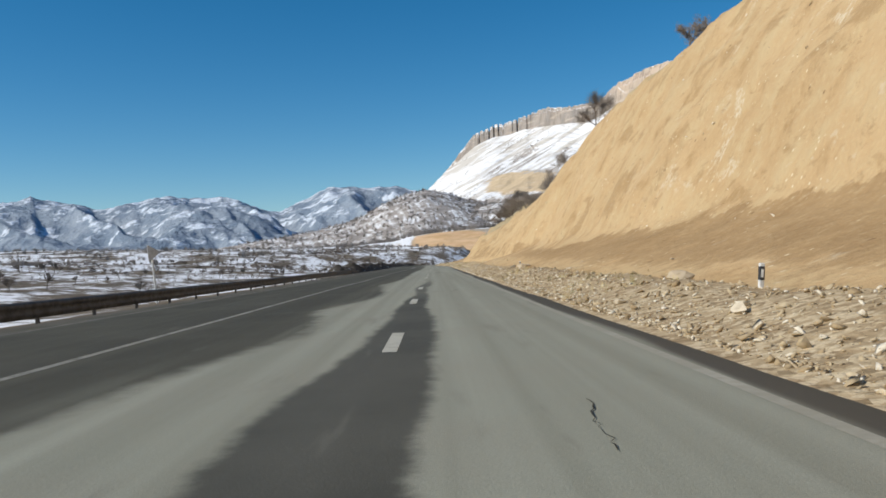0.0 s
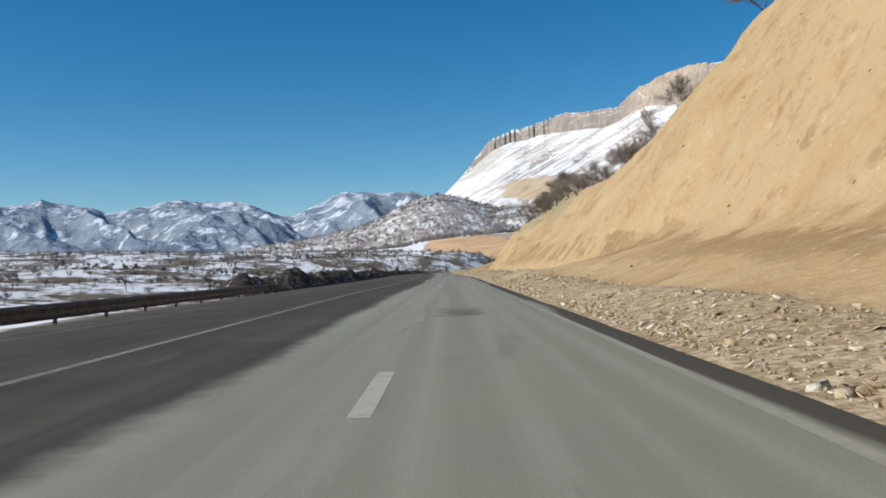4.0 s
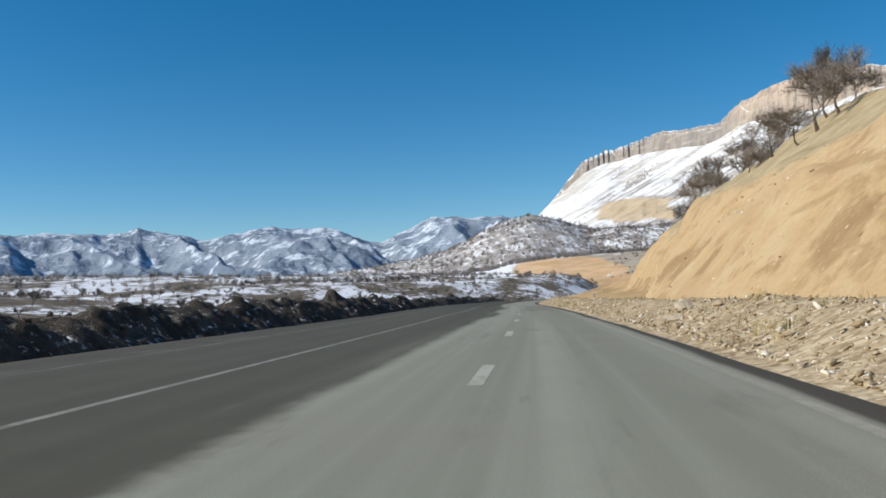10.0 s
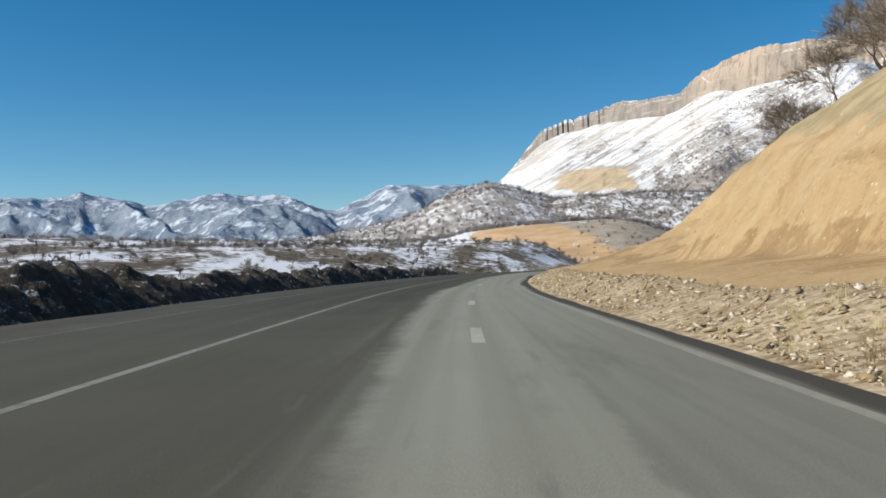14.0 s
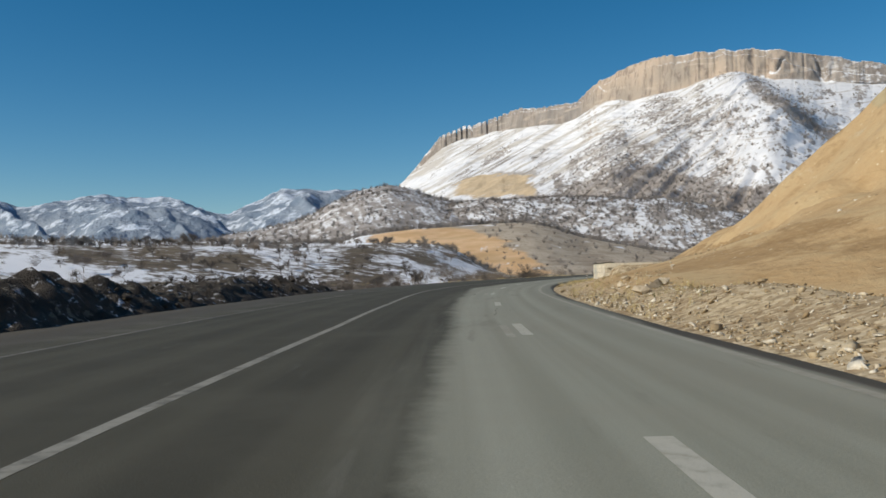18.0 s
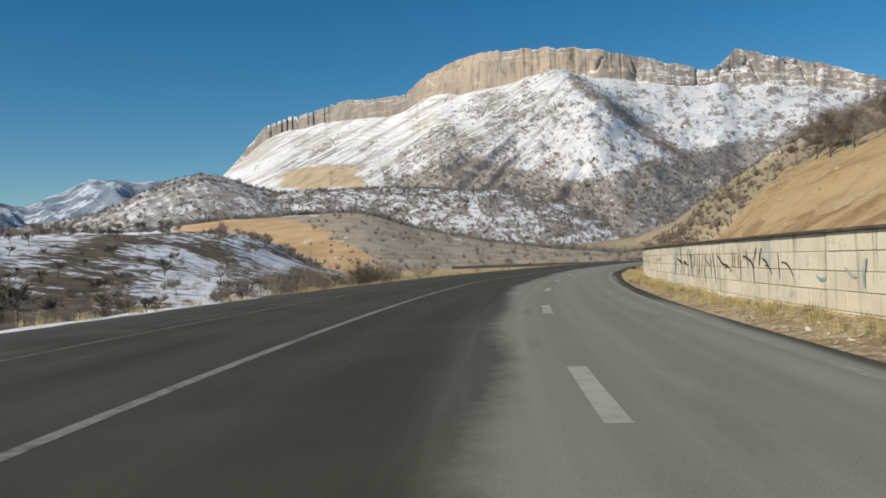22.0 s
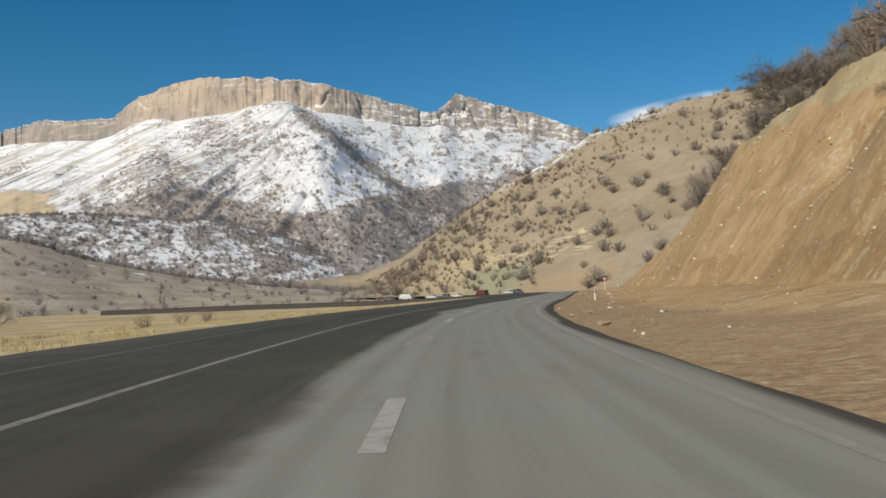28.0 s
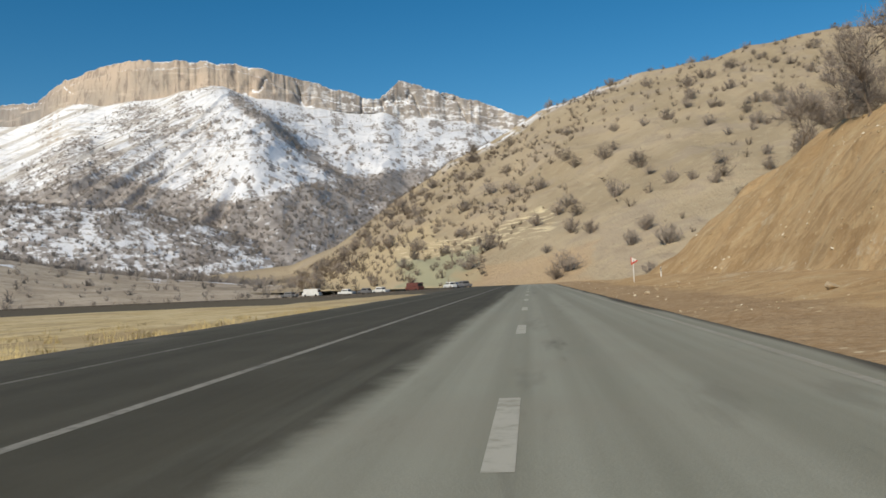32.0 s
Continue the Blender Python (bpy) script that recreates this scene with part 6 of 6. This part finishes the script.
def bush_mesh(seed, stems, tall, wide, mat, w=0.012, per=7):
    r_ = random.Random(seed)
    k = Sticks()
    for _ in range(stems):
        a = r_.uniform(0, 2 * math.pi)
        lean = r_.random() ** 0.6
        e = Vector((math.cos(a) * lean * wide, math.sin(a) * lean * wide, tall * (1 - 0.5 * lean * lean) * r_.uniform(0.7, 1.1)))
        p = Vector((math.cos(a) * 0.12, math.sin(a) * 0.12, -0.1))
        k.twig(p, e, w * 1.6)
        for _ in range(per):
            m = p.lerp(e, r_.uniform(0.25, 0.95))
            g_ = Vector((r_.gauss(0, 0.6), r_.gauss(0, 0.6), r_.gauss(0.45, 0.4))).normalized()
            k.twig(m, m + g_ * tall * r_.uniform(0.2, 0.45), w)
    return k.mesh("bush", mat)


TREES = []
for i, tall in enumerate((5.2, 6.2, 4.4, 5.6)):
    w_, c_ = tree_meshes(100 + i, tall)
    t_ = new("oak_tree")
    part("trunk", w_, None, t_)
    part("crown", c_, None, t_, "fuzzy crown of bare twigs")
    TREES.append(tagged(t_, "bare winter oak tree with a crooked trunk", "tree", "bare trees on the slopes"))
    t_.location = (0, 0, 0)

r = random.Random(77)
placed_first = set()


def plant(protos, x, y, z, size, lean=0.0):
    k = r.randrange(len(protos))
    m = pose(x, y, z, r.uniform(-lean, lean), r.uniform(-lean, lean), r.uniform(0, 360)) @ Matrix.Diagonal((size, size, size, 1))
    if (id(protos), k) not in placed_first:
        placed_first.add((id(protos), k))
        protos[k].matrix_world = m
        return protos[k]
    ob = copy_thing(protos[k], m)
    ob.matrix_basis = m
    return ob


def tree_on_bank(s, d, size=1.0):
    size *= 1.2
    z = float(verge_z(np.array(s), np.array(d)))
    plant(TREES, *road(s, d, z - 0.1), size, 8)


for s, d, size in ((84, 27, 0.9), (132, 27, 1.0), (138, 29, 0.8), (150, 25, 0.8), (158, 23, 0.6), (203, 32, 1.25), (207, 34, 1.1), (213, 35, 1.2), (195.4, 22.7, 0.7), (186, 22, 0.6), (242, 25, 1.0), (245, 28, 1.0), (250, 29, 0.9),
                   (238, 22, 0.6), (278, 30.6, 1.0), (283, 32, 1.1), (272, 27, 0.8), (262, 25, 0.7), (299, 27, 0.9), (306, 29, 0.8), (313.9, 31.3, 1.1), (318, 33, 1.2), (323, 31, 1.1), (330, 29, 0.9),
                   (338, 30, 1.1), (343, 31, 0.8), (359, 33, 0.9), (497, 25, 1.0), (504, 26, 1.1), (511, 24, 1.2), (517, 27, 1.1), (522, 25, 0.9), (528, 28, 1.0), (566, 26, 1.1), (571, 28, 1.3), (577, 25, 1.0),
                   (583, 27, 1.2), (589, 24, 1.0), (596, 29, 1.1), (604, 26, 1.2), (612, 27, 1.4), (618, 24, 1.0), (627, 26, 1.1), (640, 27, 0.9), (648, 29, 1.0)):
    tree_on_bank(s, d, size)
for i in range(110):
    s = r.choice((r.uniform(560, 630), r.uniform(140, 345), r.uniform(480, 680), r.uniform(480, 680)))
    d = float(lerp_table(s, TOE)) + float(lerp_table(s, FACE)) / float(lerp_table(s, RISE)) + r.uniform(4, 26)
    tree_on_bank(s, d, r.uniform(0.5, 1.0))

BUSHES = []
for i in range(4):
    b_ = tagged(new("bush", bush_mesh(300 + i, 26, 1.9, 1.5, BUSHTWIG)), "low bare brown bush", "bush", "bare bushes on the land")
    BUSHES.append(b_)


HILLBUSH = []
for i in range(3):
    b_ = tagged(new("hill_bush", bush_mesh(340 + i, 34, 2.0, 1.6, TWIG, 0.030, 9)), "dense bare bush on the dry hillside", "bush", "bushes on the dry hill")
    HILLBUSH.append(b_)


def left_place(s, dl_):
    d = float(lerp_table(s, LEFTEDGE)) - dl_
    return road(s, d, float(left_z(np.array(s), np.array(dl_))))


for i in range(370):
    s = r.choice((r.uniform(10, 500), r.uniform(380, 620)))
    dl_ = 8 + 150 * r.random() ** 1.3
    if s - 1.35 * dl_ > 430 or float(fbm(s, dl_, 35, 2, 41.0)) < -0.2:
        continue
    q = left_place(s, dl_)
    if r.random() < 0.14:
        plant(TREES, q[0], q[1], q[2], r.uniform(0.35, 0.62), 6)
    else:
        plant(BUSHES, q[0], q[1], q[2], r.uniform(0.6, 1.15))
for s, dl_, k in ((531, 20, 1.3), (528, 24, 1.0), (470, 14, 1.0), (473, 17, 1.2), (468, 12, 0.8), (486, 22, 0.9), (560, 26, 1.0), (575, 30, 1.1), (590, 34, 1.2)):
    q = left_place(s, dl_)
    plant(BUSHES, q[0], q[1], q[2], k)
for s, d, size in ((572, 31, 1.3), (579, 33, 1.4), (586, 30, 1.2), (593, 34, 1.4), (600, 32, 1.3), (607, 30, 1.2), (490, 27, 1.0), (533, 26, 1.1), (539, 28, 1.0)):
    tree_on_bank(s, d, size)
for i in range(70):
    s = r.uniform(548, 650)
    d = float(lerp_table(s, TOE)) + float(lerp_table(s, FACE)) / float(lerp_table(s, RISE)) + r.uniform(2, 26)
    plant(BUSHES, *road(s, d, float(verge_z(np.array(s), np.array(d)))), r.uniform(1.1, 2.2))
for i in range(75):
    dl_ = r.uniform(25, 190)
    s = 425 + 1.35 * dl_ - 150 * r.random() ** 1.5
    if s < 672:
        q = left_place(s, dl_)
        plant(TREES, q[0], q[1], q[2], r.uniform(0.45, 0.8), 6)
# small bare oaks on the snowy slope beside the bend: the nearest singly, the rest as one growth
def oaklet_mesh(seed):
    """A small bare oak of about two metres: a short crooked trunk and a round head of twigs."""
    r_ = random.Random(seed)
    k = Sticks()
    top = Vector((r_.uniform(-0.25, 0.25), r_.uniform(-0.25, 0.25), 0.75))
    k.stick(Vector((0, 0, -0.2)), top, 0.07, 0.05, 5)
    for _ in range(9):
        e = Vector((r_.gauss(0, 0.6), r_.gauss(0, 0.6), r_.uniform(0.25, 0.9))).normalized()
        q_ = top + e * r_.uniform(0.6, 1.0)
        k.stick(top, q_, 0.035, 0.012, 3)
        for _ in range(26):
            m_ = top.lerp(q_, r_.uniform(0.35, 1.0))
            g_ = (e + Vector((r_.gauss(0, 0.7), r_.gauss(0, 0.7), r_.gauss(0.1, 0.5)))).normalized()
            k.twig(m_, m_ + g_ * r_.uniform(0.25, 0.6), 0.024)
    return k.mesh("oaklet", OAKTWIG)


OAKTWIG = mat_bark("oak_twigs", (0.115, 0.098, 0.085), (0.20, 0.172, 0.15))
OAKLETS = [oaklet_mesh(600 + i) for i in range(5)]
small_oaks = []
for i in range(620):
    if i < 330:
        s, dl_ = r.uniform(330, 485), 4 + 120 * r.random() ** 1.2
        if s - 1.35 * dl_ > 448:
            continue
    else:
        s, dl_ = r.uniform(0, 340), 24 + 150 * r.random()
    if float(fbm(s, dl_, 22, 2, 81.0)) < -0.35:
        continue
    if s > 425 and dl_ < 16:
        continue
    q, k = left_place(s, dl_), r.uniform(0.75, 1.35)
    spot = pose(q[0], q[1], q[2], r.uniform(-6, 6), r.uniform(-6, 6), r.uniform(0, 360)) @ Matrix.Diagonal((k, k, k, 1))
    if dl_ < 45 and i < 330:
        ob = new("small_oak", OAKLETS[i % 5])
        ob.matrix_world = spot
        tagged(ob, "small round-headed bare oak standing in patchy snow", "tree", "small oaks by the bend")
    else:
        small_oaks.append((i % 5, spot))
joined("oak_scrub", OAKLETS, small_oaks, OAKTWIG, "scattered small bare oaks on the snowy land", "trees")
for i in range(60):
    dl_ = 4 + 60 * r.random()
    q = left_place(438 + 1.35 * dl_ + r.uniform(-14, 10), dl_)
    plant(BUSHES, q[0], q[1], q[2], r.uniform(0.8, 1.7))
q = left_place(531, 19)
plant(TREES, q[0], q[1], q[2], 0.55, 4)


def hill_place(a, f):
    lo, hi = float(hill_near(a)), float(hill_far(a))
    rad = lo + (hi - lo) * f
    z, _ = hill_height(np.array([[a]]), np.array([[f]]), np.array([[rad]]))
    return 140 + rad * math.sin(radians(a)), 517 + rad * math.cos(radians(a)), float(z[0, 0])


count = 0
while count < 260:
    a, f = r.uniform(33, 82), r.random() ** 0.9 * 0.75
    dense = 0.35 + (0.5 if a > 60 else 0) + (0.35 if a < 46 else 0)
    if r.random() > dense:
        continue
    x, y, z = hill_place(a, f)
    plant(HILLBUSH, x, y, z - 0.1, r.uniform(1.5, 3.6))
    count += 1
for a, f, k in ((52.0, 0.10, 2.6), (53.3, 0.09, 2.2), (51.2, 0.17, 2.6), (56, 0.06, 2.2), (57, 0.08, 2.4)):
    x, y, z = hill_place(a, f)
    plant(HILLBUSH, x, y, z, k)

# far scrub, too many to count
TUFTS = [bush_mesh(400 + i, 9, 2.6, 1.7, TWIG, 0.10, 3) for i in range(4)]
SHRUBS = [bush_mesh(420 + i, 30, 1.5, 1.3, BUSHTWIG, 0.011, 6) for i in range(4)]
far_scrub, near_scrub = [], []
hill_scrub = []


def scrub_at(x, y, z, k, near=False):
    (near_scrub if near else far_scrub).append((r.randrange(4), pose(x, y, z - 0.2, 0, 0, r.uniform(0, 360)) @ Matrix.Diagonal((k, k, k * r.uniform(0.8, 1.2), 1))))


for i in range(7800):
    s, dl_ = r.uniform(-40, 670), 18 + 620 * r.random() ** 1.3
    if float(fbm(s, dl_, 70, 3, 51.0)) < -0.12 or s - 1.35 * min(dl_, 400) > 448:
        continue
    x, y, z = left_place(s, dl_)
    near = dl_ < 110
    if near and r.random() < 0.4:
        continue
    scrub_at(x, y, z, r.uniform(0.55, 1.15) * (0.8 if near else 1.0), near)


def radial_place(c, a, f, lo, hi, height):
    rad = lo + (hi - lo) * f
    z, _ = height(np.array([[a]]), np.array([[f]]), np.array([[rad]]))
    return c[0] + rad * math.sin(radians(a)), c[1] + rad * math.cos(radians(a)), float(z[0, 0])


for i in range(1500):
    a = r.uniform(-8, 40)
    f = r.uniform(0.60, 0.72) if r.random() < 0.5 else r.uniform(0.6, 1.0)
    scrub_at(*radial_place((20.0, 330.0), a, f, 430, 950, bank_height), r.uniform(1.2, 2.6))
for i in range(480):
    scrub_at(*radial_place((20.0, 330.0), r.uniform(12, 40), r.uniform(0.05, 0.6), 430, 950, bank_height), r.uniform(0.6, 1.5))
for i in range(1300):
    scrub_at(*radial_place((20.0, 330.0), r.uniform(-10, 14), r.uniform(0.1, 0.62), 820, 2000, knoll_height), r.uniform(1.6, 2.6))
gen = np.random.default_rng(8)
am, fm = gen.uniform(6, 50, 60000), gen.random(60000) ** 0.9 * 0.885
lo_ = np.interp(am, [2, 12, 20, 40, 75], [1500, 1150, 900, 950, 1200])
hi_ = eased(am, CREST_R, 2.5) / 0.93
rm = lo_ + (hi_ - lo_) * fm
zm = mountain_height(am[None, :], fm[None, :], rm[None, :])[0][0]
chance = scrub_cover(am, zm / rm) ** 1.3
bowl = (am > 8.6) & (am < 14.9) & (zm / rm > 0.09) & (zm / rm < 0.123)
for i in np.nonzero((gen.random(60000) < 0.5 * chance) & ~bowl)[0]:
    q = radians(am[i])
    scrub_at(CENTRE[0] + rm[i] * math.sin(q), CENTRE[1] + rm[i] * math.cos(q), float(zm[i]), r.uniform(1.2, 2.8))
aw, fw = gen.uniform(0, 36, 9000), gen.uniform(0.05, 0.8, 9000)
rw = 820 + 560 * fw
zw = foothill_height(aw[None, :], fw[None, :], rw[None, :])[0][0]
for i in np.nonzero(gen.random(9000) < ridge_cover(aw, zw / rw))[0]:
    q = radians(aw[i])
    scrub_at(CENTRE[0] + rw[i] * math.sin(q), CENTRE[1] + rw[i] * math.cos(q), float(zw[i]), r.uniform(1.0, 2.2))
for i in range(4200):
    a, f = r.uniform(33, 90), r.random() ** 0.8 * 0.8
    if a > 46 + 14 * f and f < 0.45 and r.random() < 0.9 or a > 46 + 14 * f and r.random() < 0.6:
        continue
    x, y, z = hill_place(a, f)
    hill_scrub.append((r.randrange(4), pose(x, y, z - 0.2, 0, 0, r.uniform(0, 360)) @ Matrix.Scale(r.uniform(0.5, 1.5), 4)))
joined("hill_scrub", TUFTS, hill_scrub, BUSHTWIG, "brown leafless scrub on the dry hill", "scrub")
joined("near_scrub", SHRUBS, near_scrub, BUSHTWIG, "low bare shrubs standing in the patchy snow", "scrub")
joined("far_scrub", TUFTS, far_scrub, FARTWIG, "bare scrub covering the snowy slopes", "scrub")

# dry grass along the verges and under the wall
GRASS = [bush_mesh(500 + i, 12, 0.32, 0.22, STRAW, 0.006, 1) for i in range(3)]
blades, green = [], []
for i in range(5200):
    u = r.random()
    if u < 0.35:
        s, d = r.uniform(374, 456), None
        e_ = float(lerp_table(s, RIGHTEDGE)) + 0.3
        d = e_ + (float(lerp_table(s, WALL)) - 0.2 - e_) * r.random() ** 0.5
    elif u < 0.6:
        s = r.uniform(20, 480)
        d = float(lerp_table(s, RIGHTEDGE)) + r.uniform(0.3, 3.0)
        if float(fbm(s, d, 12, 2, 71.0)) < 0.05:
            continue
    else:
        s, dl_ = r.uniform(400, 606), 1.0 + 45 * r.random() ** 1.7
        x, y, z = left_place(s, dl_)
        blades.append((r.randrange(3), pose(x, y, z, 0, 0, r.uniform(0, 360)) @ Matrix.Diagonal((2, 2, r.uniform(0.7, 1.4), 1))))
        continue
    z = float(verge_z(np.array(s), np.array(d)))
    k = r.uniform(0.3, 0.75) if u < 0.35 else r.uniform(0.5, 1.1)
    (green if r.random() < 0.15 else blades).append((r.randrange(3), pose(*road(s, d, z), 0, 0, r.uniform(0, 360)) @ Matrix.Diagonal((k, k, k, 1))))
joined("dry_grass", GRASS, blades, STRAW, "tufts of dry straw-coloured grass on the verges", "grass")
joined("green_grass", GRASS, green, GREENGRASS, "small tufts of green grass among the gravel", "grass")


# ---- vehicles on the far bend ----
GLASS = mat_plain("dark_glass", (0.02, 0.025, 0.03), (0.03, 0.035, 0.04), 2.0, 0.1, 0.5, 0.0)


def paint(name, c):
    return mat_plain(name, c, tuple(0.85 * v for v in c), 2.0, 0.3, 0.5, 0.02)


def vehicle(s, d, colour, kind):
    L, W, H, hood = {"car": (4.2, 1.7, 1.42, 0.78), "van": (4.6, 1.75, 1.9, 1.0), "truck": (7.5, 2.4, 2.9, 1.2)}[kind]
    name = {"car": "car", "van": "van", "truck": "truck"}[kind]
    v = tagged(new(name), {"car": "small saloon car on the far bend of the road", "van": "boxy van on the far bend of the road", "truck": "tall cargo truck on the far bend of the road"}[kind], name, "vehicles on the far bend")
    part("body", box(bmesh.new(), (L, W, hood - 0.25), (0, 0, 0.25 + (hood - 0.25) / 2), 0.10), colour, v)
    bm = bmesh.new()
    top = bmesh.ops.create_cube(bm, size=1.0, matrix=Matrix.Translation((-0.15 * (kind == "car"), 0, hood + (H - hood) / 2)) @ Matrix.Diagonal((L * (0.52 if kind == "car" else 0.86), W * 0.94, H - hood, 1)))["verts"]
    for q_ in top:
        if q_.co.z > hood + 0.1:
            q_.co.x *= 0.72 if kind == "car" else 0.96
            q_.co.y *= 0.86 if kind == "car" else 0.97
    bmesh.ops.bevel(bm, geom=bm.edges[:], offset=0.05, segments=1, affect="EDGES")
    cab = part("cabin", bm, colour, v)
    zc = hood + (H - hood) * 0.45
    for side in (-1, 1):
        part("side_window", box(bmesh.new(), (L * 0.36 if kind != "truck" else 1.0, 0.02, (H - hood) * 0.5), (-0.1 if kind != "truck" else L * 0.38, side * W * 0.445, zc), 0.008), GLASS, v)
    part("windscreen", box(bmesh.new(), (0.03, W * 0.74, (H - hood) * 0.6), (L * (0.205 if kind == "car" else 0.435), 0, zc), 0.008), GLASS, v)
    part("rear_window", box(bmesh.new(), (0.03, W * 0.70, (H - hood) * 0.5), (-L * (0.275 if kind == "car" else 0.435), 0, zc), 0.008), GLASS, v)
    for sx in (-0.31, 0.31):
        for sy in (-1, 1):
            b = bmesh.new()
            rad = 0.31 if kind != "truck" else 0.48
            bmesh.ops.create_cone(b, cap_ends=True, segments=16, radius1=rad, radius2=rad, depth=0.2, matrix=Matrix.Translation((sx * L, sy * (W / 2 - 0.1), rad)) @ Matrix.Rotation(radians(90), 4, "X"))
            wheel = part("wheel", b, RUBBER, v)
    a, b_ = road(s, d), road(s + 1, d)
    flip = 180 if d < -3 else 0
    v.matrix_world = pose(a[0], a[1], a[2] + 0.005, 0, 0, math.degrees(math.atan2(b_[1] - a[1], b_[0] - a[0])) + flip)


CAR_WHITE, CAR_GREY, CAR_RED, CAR_BLUE = paint("white_car_paint", (0.70, 0.70, 0.68)), paint("grey_car_paint", (0.16, 0.16, 0.165)), paint("red_van_paint", (0.14, 0.05, 0.04)), paint("blue_car_paint", (0.06, 0.09, 0.16))
for s, d, colour, kind in ((728, -5.4, CAR_GREY, "car"), (735, -5.4, CAR_WHITE, "car"), (739, -1.6, CAR_BLUE, "car"), (751, -5.2, CAR_RED, "van"), (763, -5.4, CAR_WHITE, "car"), (771, -1.6, CAR_GREY, "car"),
                           (774, -5.3, CAR_WHITE, "car"), (784.5, -5.3, CAR_WHITE, "van"), (791, -5.3, CAR_GREY, "car")):
    vehicle(s, d, colour, kind)
